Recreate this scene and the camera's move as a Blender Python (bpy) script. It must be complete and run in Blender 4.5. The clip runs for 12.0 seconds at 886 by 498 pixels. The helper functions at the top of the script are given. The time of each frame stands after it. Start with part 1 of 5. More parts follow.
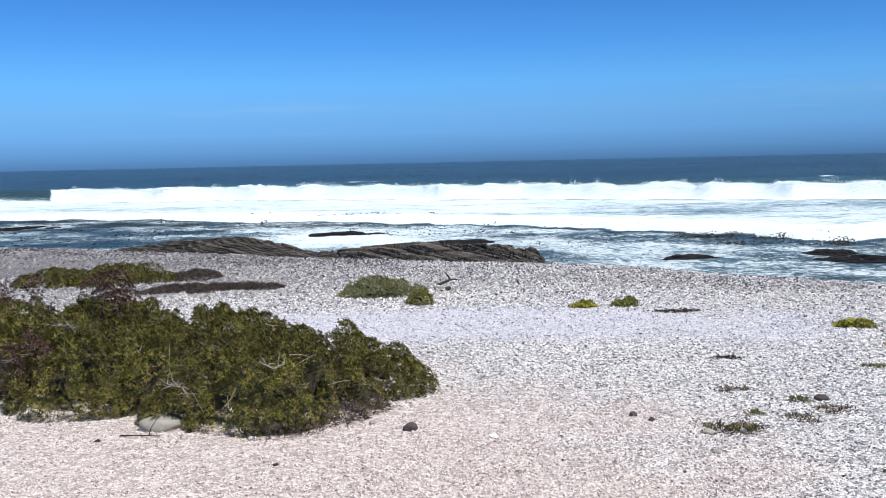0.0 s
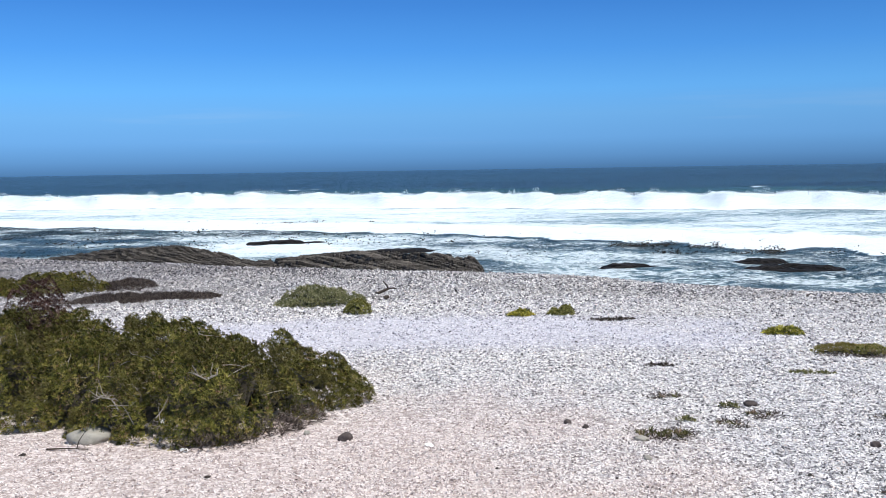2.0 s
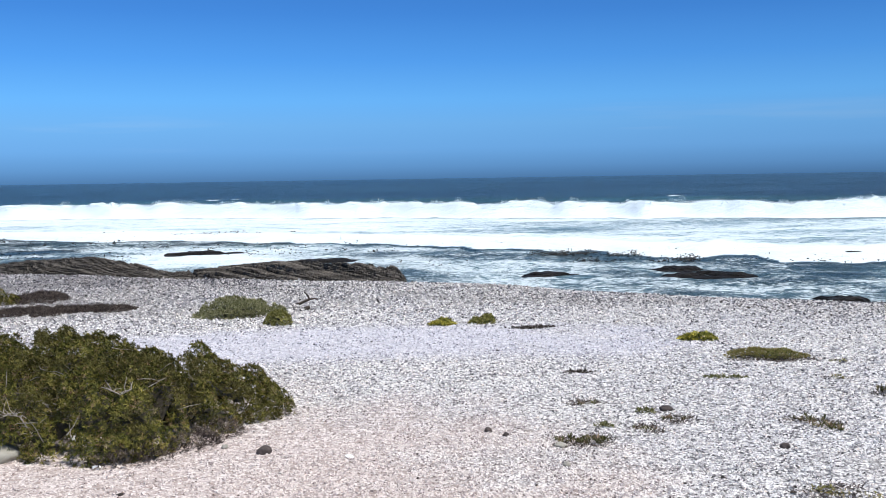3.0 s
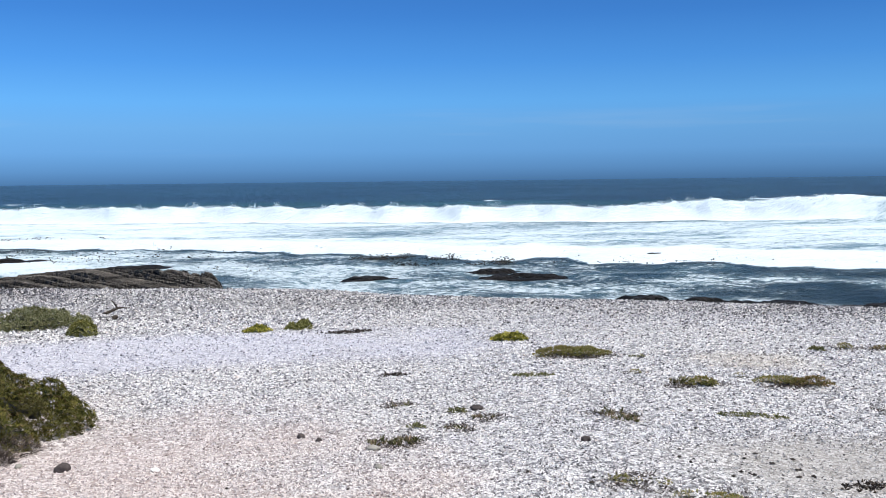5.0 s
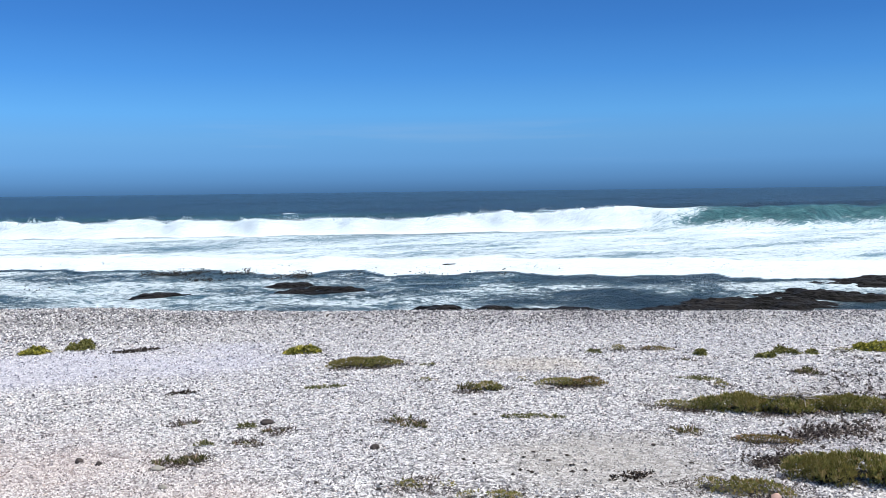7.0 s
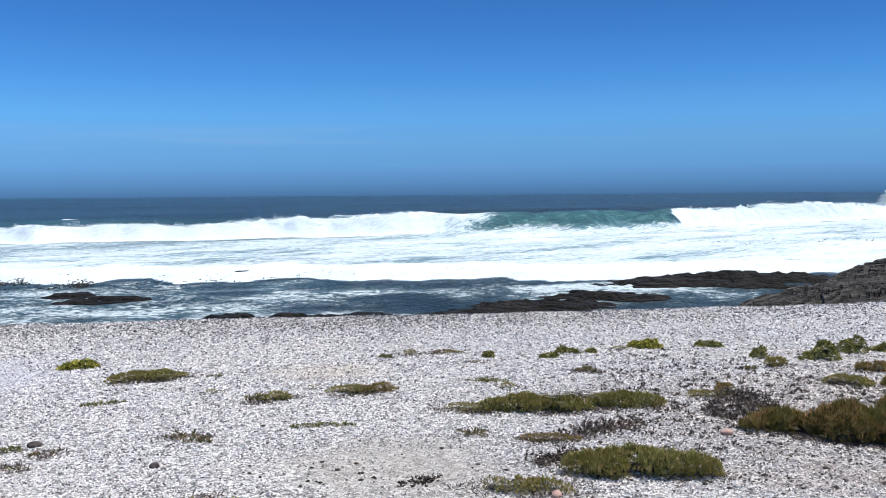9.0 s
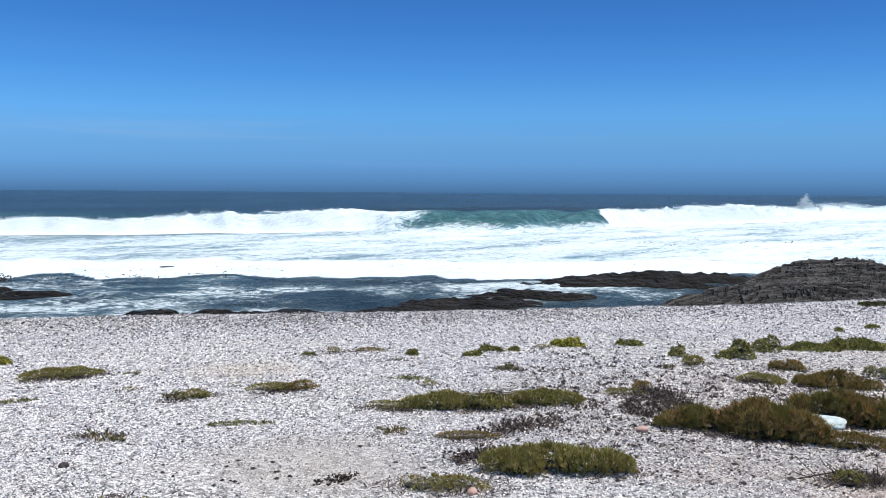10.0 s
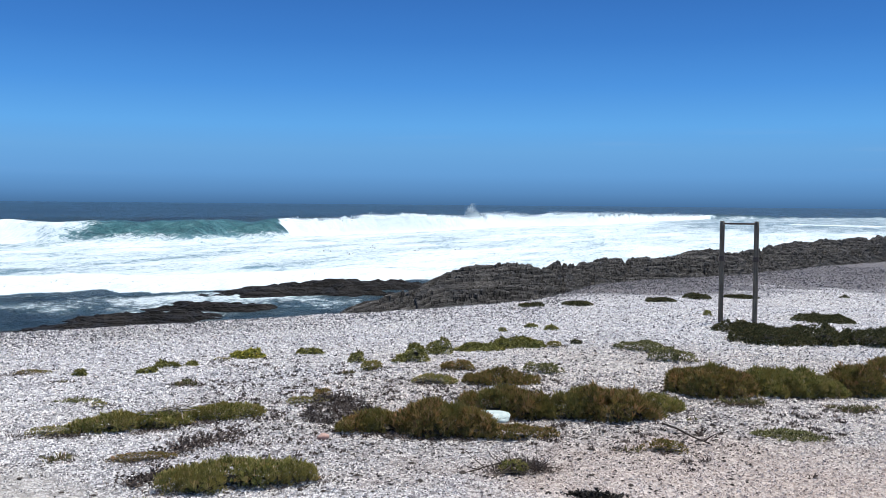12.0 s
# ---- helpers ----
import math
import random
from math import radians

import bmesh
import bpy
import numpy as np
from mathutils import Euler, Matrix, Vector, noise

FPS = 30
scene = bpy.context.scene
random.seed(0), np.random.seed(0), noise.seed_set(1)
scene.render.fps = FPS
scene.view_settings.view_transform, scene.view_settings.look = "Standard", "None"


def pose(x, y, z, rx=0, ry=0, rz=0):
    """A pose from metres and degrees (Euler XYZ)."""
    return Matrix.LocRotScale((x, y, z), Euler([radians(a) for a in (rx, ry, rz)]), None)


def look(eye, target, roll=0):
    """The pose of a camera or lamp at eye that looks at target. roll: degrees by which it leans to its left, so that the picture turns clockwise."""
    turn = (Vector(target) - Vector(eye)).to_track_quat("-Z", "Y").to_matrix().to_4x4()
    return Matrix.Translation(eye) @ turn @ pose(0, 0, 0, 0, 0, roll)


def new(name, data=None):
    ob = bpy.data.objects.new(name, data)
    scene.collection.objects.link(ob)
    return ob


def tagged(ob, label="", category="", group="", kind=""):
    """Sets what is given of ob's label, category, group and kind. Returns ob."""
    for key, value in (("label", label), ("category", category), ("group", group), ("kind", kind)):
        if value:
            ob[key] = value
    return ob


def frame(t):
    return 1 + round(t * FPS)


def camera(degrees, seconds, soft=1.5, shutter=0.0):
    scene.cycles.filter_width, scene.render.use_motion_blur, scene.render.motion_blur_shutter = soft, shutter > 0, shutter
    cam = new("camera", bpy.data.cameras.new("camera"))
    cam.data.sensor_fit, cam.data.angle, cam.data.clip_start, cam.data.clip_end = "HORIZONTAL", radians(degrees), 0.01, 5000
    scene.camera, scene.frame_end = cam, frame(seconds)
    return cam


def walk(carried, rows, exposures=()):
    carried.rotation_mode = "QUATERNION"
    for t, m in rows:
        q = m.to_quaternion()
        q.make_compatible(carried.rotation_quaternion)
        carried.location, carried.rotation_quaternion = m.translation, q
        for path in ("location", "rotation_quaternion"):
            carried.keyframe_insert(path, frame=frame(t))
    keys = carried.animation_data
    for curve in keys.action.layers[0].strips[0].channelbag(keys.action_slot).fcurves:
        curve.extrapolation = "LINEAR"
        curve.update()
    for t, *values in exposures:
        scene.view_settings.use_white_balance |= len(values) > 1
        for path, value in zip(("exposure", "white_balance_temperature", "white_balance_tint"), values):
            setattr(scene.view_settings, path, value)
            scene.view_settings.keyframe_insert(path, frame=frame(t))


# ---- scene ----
cam = camera(49.42, 12.0, soft=0.5)
PATH = [
    (0.0, pose(-0.013, 0.007, 1.7, 84.81, 1.22, -0.11)),
    (0.5, pose(-0.008, 0.020, 1.7, 84.80, 0.67, 0.04)),
    (1.0, pose(-0.004, 0.015, 1.7, 85.13, 0.98, -0.26)),
    (1.5, pose(0.010, 0.019, 1.7, 85.21, 0.91, -1.81)),
    (2.0, pose(0.020, 0.007, 1.7, 85.27, 0.88, -3.65)),
    (2.5, pose(0.032, 0.008, 1.7, 85.40, 0.94, -6.00)),
    (3.0, pose(0.043, 0.007, 1.7, 85.77, 0.88, -8.25)),
    (5.0, pose(0.109, -0.035, 1.7, 85.91, 0.63, -18.86)),
    (5.5, pose(0.131, -0.046, 1.7, 86.07, 0.76, -22.46)),
    (6.0, pose(0.152, -0.055, 1.7, 86.33, 0.70, -24.77)),
    (6.5, pose(0.170, -0.069, 1.7, 86.49, 1.24, -27.92)),
    (7.0, pose(0.158, -0.157, 1.7, 86.54, 0.70, -30.77)),
    (9.0, pose(0.261, -0.126, 1.7, 86.75, 0.46, -42.87)),
    (9.5, pose(0.299, -0.158, 1.7, 86.52, -0.04, -45.16)),
    (10.0, pose(0.320, -0.180, 1.7, 86.62, -0.41, -46.91)),
    (10.5, pose(0.352, -0.208, 1.7, 86.67, -0.29, -51.67)),
    (11.0, pose(0.329, -0.183, 1.7, 86.30, -0.28, -58.77)),
    (11.5, pose(0.313, -0.187, 1.7, 86.69, -0.08, -61.88)),
    (12.0, pose(0.337, -0.182, 1.7, 87.34, -0.51, -65.80)),
]
walk(cam, PATH, exposures=[(0.0, 0.20), (3.0, 0.18), (5.0, 0.16), (7.0, 0.17), (9.0, 0.20), (12.0, 0.20)])

# ---------------------------------------------------------------- world and sun
SUN_AZ, SUN_EL = 108.0, 68.0          # clockwise from +y, and height, in degrees
EYE, SEA = 1.7, -1.7

world = bpy.data.worlds.new("sky")
scene.world = world
world.use_nodes = True
wn, wl = world.node_tree.nodes, world.node_tree.links
wn.clear()
w_out = wn.new("ShaderNodeOutputWorld")
w_bg = wn.new("ShaderNodeBackground")
w_sky = wn.new("ShaderNodeTexSky")
w_sky.sky_type, w_sky.sun_disc = "NISHITA", False
w_sky.sun_elevation, w_sky.sun_rotation = radians(SUN_EL), radians(SUN_AZ)
w_sky.air_density, w_sky.dust_density, w_sky.ozone_density = 1.0, 0.6, 2.0
w_dim = wn.new("ShaderNodeMix")
w_dim.data_type, w_dim.blend_type = "RGBA", "MULTIPLY"
w_dim.inputs["Factor"].default_value = 1.0
w_dim.inputs["B"].default_value = (0.10, 0.10, 0.10, 1)
wl.new(w_sky.outputs[0], w_dim.inputs["A"])
w_co = wn.new("ShaderNodeTexCoord")
w_sep = wn.new("ShaderNodeSeparateXYZ")
wl.new(w_co.outputs["Generated"], w_sep.inputs[0])
# thin cloud streak low in the sky
w_map = wn.new("ShaderNodeMapping")
w_map.inputs["Scale"].default_value = (2.2, 2.2, 38.0)
wl.new(w_co.outputs["Generated"], w_map.inputs[0])
w_noise = wn.new("ShaderNodeTexNoise")
w_noise.inputs["Scale"].default_value, w_noise.inputs["Detail"].default_value = 1.3, 5.0
wl.new(w_map.outputs[0], w_noise.inputs[0])
w_ramp = wn.new("ShaderNodeValToRGB")
wl.new(w_sep.outputs[2], w_ramp.inputs[0])
SKY = [(0.0, (0.078, 0.196, 0.400)), (0.012, (0.112, 0.284, 0.570)), (0.030, (0.146, 0.378, 0.745)),
       (0.055, (0.158, 0.424, 0.815)), (0.080, (0.135, 0.435, 0.900)), (0.120, (0.085, 0.329, 0.820)),
       (0.165, (0.056, 0.239, 0.680)), (0.210, (0.043, 0.185, 0.570))]
while len(w_ramp.color_ramp.elements) < len(SKY):
    w_ramp.color_ramp.elements.new(0.5)
for el, (p, c) in zip(w_ramp.color_ramp.elements, SKY):
    el.position, el.color = p, (*c, 1)
w_cl = wn.new("ShaderNodeMapRange")
w_cl.inputs["From Min"].default_value, w_cl.inputs["From Max"].default_value = 0.56, 0.80
w_cl.inputs["To Max"].default_value = 0.22
wl.new(w_noise.outputs[0], w_cl.inputs[0])
w_band = wn.new("ShaderNodeValToRGB")
for p, v in ((0.02, 0), (0.045, 1), (0.06, 1), (0.085, 0)):
    el = w_band.color_ramp.elements.new(p)
    el.color = (v, v, v, 1)
w_band.color_ramp.elements[0].color = w_band.color_ramp.elements[-1].color = (0, 0, 0, 1)
wl.new(w_sep.outputs[2], w_band.inputs[0])
w_cm = wn.new("ShaderNodeMath")
w_cm.operation = "MULTIPLY"
wl.new(w_cl.outputs[0], w_cm.inputs[0])
wl.new(w_band.outputs[0], w_cm.inputs[1])
w_mixc = wn.new("ShaderNodeMix")
w_mixc.data_type = "RGBA"
wl.new(w_cm.outputs[0], w_mixc.inputs["Factor"])
wl.new(w_ramp.outputs[0], w_mixc.inputs["A"])
w_mixc.inputs["B"].default_value = (0.45, 0.58, 0.75, 1)
w_hi = wn.new("ShaderNodeMapRange")
w_hi.interpolation_type = "SMOOTHSTEP"
w_hi.inputs["From Min"].default_value, w_hi.inputs["From Max"].default_value = 0.20, 0.50
wl.new(w_sep.outputs[2], w_hi.inputs[0])
w_mix = wn.new("ShaderNodeMix")
w_mix.data_type = "RGBA"
wl.new(w_hi.outputs[0], w_mix.inputs["Factor"])
w_side = wn.new("ShaderNodeMapRange")
w_side.interpolation_type = "SMOOTHSTEP"
w_side.inputs["From Min"].default_value, w_side.inputs["From Max"].default_value = -0.5, 0.9
w_side.inputs["To Min"].default_value, w_side.inputs["To Max"].default_value = 1.01, 0.79
wl.new(w_sep.outputs[0], w_side.inputs[0])
w_az = wn.new("ShaderNodeVectorMath")
w_az.operation = "SCALE"
wl.new(w_mixc.outputs["Result"], w_az.inputs[0])
wl.new(w_side.outputs[0], w_az.inputs["Scale"])
wl.new(w_az.outputs[0], w_mix.inputs["A"])
wl.new(w_dim.outputs["Result"], w_mix.inputs["B"])
wl.new(w_mix.outputs["Result"], w_bg.inputs[0])
w_bg.inputs[1].default_value = 1.0
wl.new(w_bg.outputs[0], w_out.inputs[0])

sun_data = bpy.data.lights.new("sun", "SUN")
sun_data.energy, sun_data.angle, sun_data.color = 3.85, radians(0.53), (1.0, 0.98, 0.94)
sun = new("sun", sun_data)
sun_dir = Vector((math.sin(radians(SUN_AZ)) * math.cos(radians(SUN_EL)),
                  math.cos(radians(SUN_AZ)) * math.cos(radians(SUN_EL)), math.sin(radians(SUN_EL))))
sun.matrix_world = look(sun_dir * 60, (0, 0, 0))

# ---------------------------------------------------------------- noise and mesh helpers


def vnoise(x, y, seed=0):
    """Smooth value noise in 0..1 on arrays."""
    xi, yi = np.floor(x).astype(np.int64), np.floor(y).astype(np.int64)
    fx, fy = x - xi, y - yi
    fx, fy = fx * fx * (3 - 2 * fx), fy * fy * (3 - 2 * fy)

    def lat(i, j):
        n = (i * 374761393 + j * 668265263 + seed * 974634777) & 0x7FFFFFFF
        n = ((n ^ (n >> 13)) * 1274126177) & 0x7FFFFFFF
        return ((n ^ (n >> 16)) & 0xFFFF) / 65535.0
    a = lat(xi, yi) * (1 - fx) + lat(xi + 1, yi) * fx
    b = lat(xi, yi + 1) * (1 - fx) + lat(xi + 1, yi + 1) * fx
    return a * (1 - fy) + b * fy


def fbm(x, y, octaves=4, seed=0):
    total, amp, norm = 0.0, 1.0, 0.0
    for o in range(octaves):
        total = total + amp * vnoise(x * 2.03 ** o + 17.3 * o, y * 2.03 ** o - 9.1 * o, seed + o)
        norm, amp = norm + amp, amp * 0.5
    return total / norm


def mesh_of(name, verts, faces, smooth=False):
    """A mesh from arrays: verts (n, 3), faces (m, 3 or 4)."""
    verts, faces = np.asarray(verts, dtype=np.float32), np.asarray(faces, dtype=np.int32)
    me = bpy.data.meshes.new(name)
    k = faces.shape[1]
    me.vertices.add(len(verts))
    me.vertices.foreach_set("co", verts.ravel())
    me.loops.add(faces.size)
    me.loops.foreach_set("vertex_index", faces.ravel())
    me.polygons.add(len(faces))
    me.polygons.foreach_set("loop_start", np.arange(0, faces.size, k, dtype=np.int32))
    me.polygons.foreach_set("use_smooth", np.full(len(faces), smooth))
    me.update(calc_edges=True)
    me.validate()
    return me


def grid_faces(nu, nv, closed=False):
    """Quads of a grid of nu columns by nv rows, vertex index = u * nv + v."""
    u, v = np.meshgrid(np.arange(nu if closed else nu - 1), np.arange(nv - 1), indexing="ij")
    u2 = (u + 1) % nu
    return np.stack([u * nv + v, u * nv + v + 1, u2 * nv + v + 1, u2 * nv + v], -1).reshape(-1, 4)


def float_layer(me, name, values):
    at = me.attributes.new(name, "FLOAT", "POINT")
    at.data.foreach_set("value", np.asarray(values, dtype=np.float32).ravel())


def thing(name, label, category, group="", at=None):
    ob = new(name)
    ob.empty_display_size = 0.1
    if at is not None:
        ob.matrix_world = at
    return tagged(ob, label, category, group)


def part(name, me, material, parent, label=""):
    if isinstance(me, bmesh.types.BMesh):
        bm, me = me, bpy.data.meshes.new(name)
        bm.to_mesh(me)
        bm.free()
    if not me.materials:
        me.materials.append(material)
    ob = new(name, me)
    ob.parent = parent
    return tagged(ob, label)


# ---------------------------------------------------------------- materials


class Nodes:
    """A short hand for node trees."""

    def __init__(self, name, rough=0.8, spec=0.3):
        self.mat = bpy.data.materials.new(name)
        self.mat.use_nodes = True
        self.n, self.l = self.mat.node_tree.nodes, self.mat.node_tree.links
        self.bsdf = self.n["Principled BSDF"]
        self.bsdf.inputs["Roughness"].default_value = rough
        self.bsdf.inputs["Specular IOR Level"].default_value = spec
        self.geo = self.n.new("ShaderNodeNewGeometry")
        self.co = self.n.new("ShaderNodeTexCoord")

    def put(self, socket, value):
        if hasattr(value, "node"):
            self.l.new(value, socket)
        elif isinstance(value, tuple) and len(value) == 3 and socket.type == "RGBA":
            socket.default_value = (*value, 1)
        else:
            socket.default_value = value

    def scaled(self, scale, turn=0.0, source=None):
        m = self.n.new("ShaderNodeMapping")
        m.inputs["Scale"].default_value = scale if isinstance(scale, tuple) else (scale,) * 3
        m.inputs["Rotation"].default_value = (0, 0, radians(turn))
        self.l.new(source or self.geo.outputs["Position"], m.inputs[0])
        return m.outputs[0]

    def noise(self, vec, scale=1.0, detail=4.0, rough=0.55, warp=0.0):
        t = self.n.new("ShaderNodeTexNoise")
        t.inputs["Scale"].default_value, t.inputs["Detail"].default_value = scale, detail
        t.inputs["Roughness"].default_value, t.inputs["Distortion"].default_value = rough, warp
        self.l.new(vec, t.inputs["Vector"])
        return t.outputs[0]

    def cells(self, vec, scale, out="Color", feature="F1"):
        t = self.n.new("ShaderNodeTexVoronoi")
        t.feature = feature
        t.inputs["Scale"].default_value = scale
        self.l.new(vec, t.inputs["Vector"])
        return t.outputs[out]

    def ramp(self, fac, stops):
        r = self.n.new("ShaderNodeValToRGB")
        while len(r.color_ramp.elements) < len(stops):
            r.color_ramp.elements.new(0.5)
        for el, (p, c) in zip(r.color_ramp.elements, stops):
            el.position = p
            el.color = (*c, 1) if isinstance(c, tuple) else (c, c, c, 1)
        self.l.new(fac, r.inputs[0])
        return r.outputs[0]

    def span(self, value, a, b, lo=0.0, hi=1.0):
        r = self.n.new("ShaderNodeMapRange")
        r.interpolation_type = "SMOOTHSTEP"
        for key, v in (("From Min", a), ("From Max", b), ("To Min", lo), ("To Max", hi)):
            r.inputs[key].default_value = v
        self.l.new(value, r.inputs[0])
        return r.outputs[0]

    def math(self, op, a, b=0.0):
        m = self.n.new("ShaderNodeMath")
        m.operation = op
        self.put(m.inputs[0], a)
        self.put(m.inputs[1], b)
        return m.outputs[0]

    def mix(self, fac, a, b, blend="MIX"):
        m = self.n.new("ShaderNodeMix")
        m.data_type, m.blend_type = "RGBA", blend
        self.put(m.inputs["Factor"], fac)
        self.put(m.inputs["A"], a)
        self.put(m.inputs["B"], b)
        return m.outputs["Result"]

    def near(self, x, y, inner, outer, wob=None):
        """1 inside a round patch of the plan, 0 outside, with an uneven rim."""
        d = self.n.new("ShaderNodeVectorMath")
        d.operation = "DISTANCE"
        flat = self.n.new("ShaderNodeVectorMath")
        flat.operation = "MULTIPLY"
        flat.inputs[1].default_value = (1, 1, 0)
        self.l.new(self.geo.outputs["Position"], flat.inputs[0])
        self.l.new(flat.outputs[0], d.inputs[0])
        d.inputs[1].default_value = (x, y, 0)
        v = d.outputs["Value"]
        if wob is not None:
            v = self.math("ADD", v, self.math("MULTIPLY", self.math("SUBTRACT", wob, 0.5), outer * 0.9))
        return self.span(v, inner, outer, 1.0, 0.0)

    def layer(self, name):
        a = self.n.new("ShaderNodeAttribute")
        a.attribute_name = name
        return a.outputs["Fac"]

    def bump(self, height, strength=0.5, distance=0.02, after=None):
        b = self.n.new("ShaderNodeBump")
        self.put(b.inputs["Distance"], distance)
        self.put(b.inputs["Strength"], strength)
        self.l.new(height, b.inputs["Height"])
        if after is not None:
            self.l.new(after, b.inputs["Normal"])
        return b.outputs[0]

    def done(self, color=None, normal=None, rough=None):
        if color is not None:
            self.put(self.bsdf.inputs["Base Color"], color)
        if normal is not None:
            self.l.new(normal, self.bsdf.inputs["Normal"])
        if rough is not None:
            self.put(self.bsdf.inputs["Roughness"], rough)
        return self.mat


def zone_tint(m, base, loose=False):
    """The beach's own colours: pink sand, beige sand, dark wrack, grey mussel bank."""
    wob = m.noise(m.scaled(0.9), 1.0, 5.0)
    base = m.mix(1.0, base, (1.0, 0.962, 0.930), "MULTIPLY")
    pink = m.near(-1.4, 5.6, 1.8, 4.4, wob)
    base = m.mix(m.math("MULTIPLY", pink, 0.50), base, (0.65, 0.505, 0.435))
    pink2 = m.near(6.6, 0.2, 1.2, 3.0, wob)
    base = m.mix(m.math("MULTIPLY", pink2, 0.55), base, (0.60, 0.49, 0.43))
    sand = m.near(4.5, 5.0, 0.35, 1.35, wob)
    base = m.mix(m.math("MULTIPLY", sand, 0.62), base, (0.44, 0.40, 0.35))
    sand2 = m.near(6.8, 8.85, 0.25, 0.9, wob)
    base = m.mix(m.math("MULTIPLY", sand2, 0.45), base, (0.56, 0.48, 0.38))
    fine = m.noise(m.scaled(6.0), 1.0, 5.0)
    lane = m.math("MULTIPLY", m.near(0.0, 0.0, 13.0, 14.2), m.math("SUBTRACT", 1.0, m.near(0.0, 0.0, 10.2, 11.6)))
    lane = m.math("MULTIPLY", lane, m.near(-1.0, 12.0, 3.5, 6.5, wob))
    base = m.mix(m.math("MULTIPLY", lane, 0.55), base, (0.62, 0.60, 0.66))
    wrack = m.math("MAXIMUM", m.near(8.0, 3.4, 1.0, 3.2, wob), m.near(8.6, 5.4, 0.4, 1.9, wob))
    wrack = m.math("MAXIMUM", wrack, m.near(9.2, 0.6, 0.6, 2.8, wob))
    wrack = m.math("MULTIPLY", wrack, m.span(fine, 0.38, 0.62))
    base = m.mix(m.math("MULTIPLY", wrack, 0.10 if loose else 0.42), base, (0.17, 0.135, 0.120))
    warm = m.near(11.0, 0.5, 3.0, 6.5, wob)
    base = m.mix(warm, base, (0.97, 0.93, 0.88), "MULTIPLY")
    ring = m.math("SUBTRACT", 1.0, m.near(0.0, 0.0, 15.0, 17.4))
    ring = m.math("MULTIPLY", ring, m.near(2.0, 21.0, 15.0, 20.0))
    base = m.mix(m.math("MULTIPLY", m.math("MULTIPLY", ring, m.span(wob, 0.36, 0.60)), 0.30), base, (0.36, 0.33, 0.29))
    mussel = m.math("MULTIPLY", m.near(-9.5, 25.0, 5.0, 13.0, wob), 0.75)
    base = m.mix(mussel, base, (0.62, 0.61, 0.62), "MULTIPLY")
    bank = m.math("MAXIMUM", m.near(43.0, 3.0, 10.5, 14.5, wob), m.near(30.5, 7.5, 3.5, 6.5, wob))
    bank = m.math("MAXIMUM", bank, m.near(66.0, 0.0, 16.0, 24.0, wob))
    base = m.mix(m.math("MULTIPLY", bank, 0.92), base, (0.25, 0.235, 0.245), "MULTIPLY")
    return base


def shell_grit():
    m = Nodes("shell_grit", 0.75, 0.25)
    p = m.geo.outputs["Position"]
    grain = m.cells(p, 62.0)
    sep = m.n.new("ShaderNodeSeparateColor")
    m.l.new(grain, sep.inputs[0])
    col = m.ramp(sep.outputs[0], [(0.0, (0.10, 0.095, 0.095)), (0.15, (0.22, 0.21, 0.21)), (0.35, (0.40, 0.39, 0.39)),
                                  (0.60, (0.60, 0.595, 0.59)), (0.82, (0.78, 0.775, 0.765)), (1.0, (0.92, 0.91, 0.89))])
    big = m.noise(m.scaled(0.35), 1.0, 6.0)
    col = m.mix(m.span(big, 0.35, 0.68), col, m.mix(1.0, col, (0.92, 0.93, 0.97), "MULTIPLY"))
    mid = m.noise(m.scaled(3.5), 1.0, 6.0, 0.65)
    col = m.mix(m.span(mid, 0.52, 0.74, 0.0, 0.40), col, (0.42, 0.38, 0.38))
    lumps = m.n.new("ShaderNodeSeparateColor")
    m.l.new(m.cells(m.scaled((1.0, 1.0, 1.0)), 24.0), lumps.inputs[0])
    col = m.mix(1.0, col, m.ramp(lumps.outputs[1], [(0.0, 0.26), (0.25, 0.60), (0.5, 1.0), (1.0, 1.22)]), "MULTIPLY")
    rim = m.math("SUBTRACT", 1.0, m.near(0.0, 0.0, 13.5, 18.5))
    col = m.mix(m.math("MULTIPLY", m.math("MULTIPLY", rim, m.near(0.0, 22.0, 14.0, 19.0)), 0.70), col, (0.30, 0.29, 0.30), "MULTIPLY")
    col = zone_tint(m, col)
    col = m.mix(m.math("MULTIPLY", m.near(10.0, 1.5, 4.0, 8.0), 0.25), col, (0.52, 0.50, 0.48), "MULTIPLY")
    dist = m.cells(p, 62.0, "Distance")
    nrm = m.bump(dist, 0.55, 0.012)
    nrm = m.bump(mid, 0.5, 0.05, nrm)
    return m.done(col, nrm)


def shell_piece():
    m = Nodes("shell_piece", 0.55, 0.35)
    r = m.geo.outputs["Random Per Island"]
    col = m.ramp(r, [(0.0, (0.05, 0.048, 0.05)), (0.06, (0.13, 0.12, 0.125)), (0.14, (0.32, 0.30, 0.31)), (0.30, (0.58, 0.565, 0.57)),
                     (0.42, (0.84, 0.83, 0.82)), (0.72, (0.88, 0.86, 0.83)), (0.93, (0.92, 0.915, 0.90)), (1.0, (0.78, 0.68, 0.61))])
    col = zone_tint(m, col, True)
    return m.done(col, m.bump(m.noise(m.scaled(120.0), 1.0, 3.0), 0.3, 0.004))


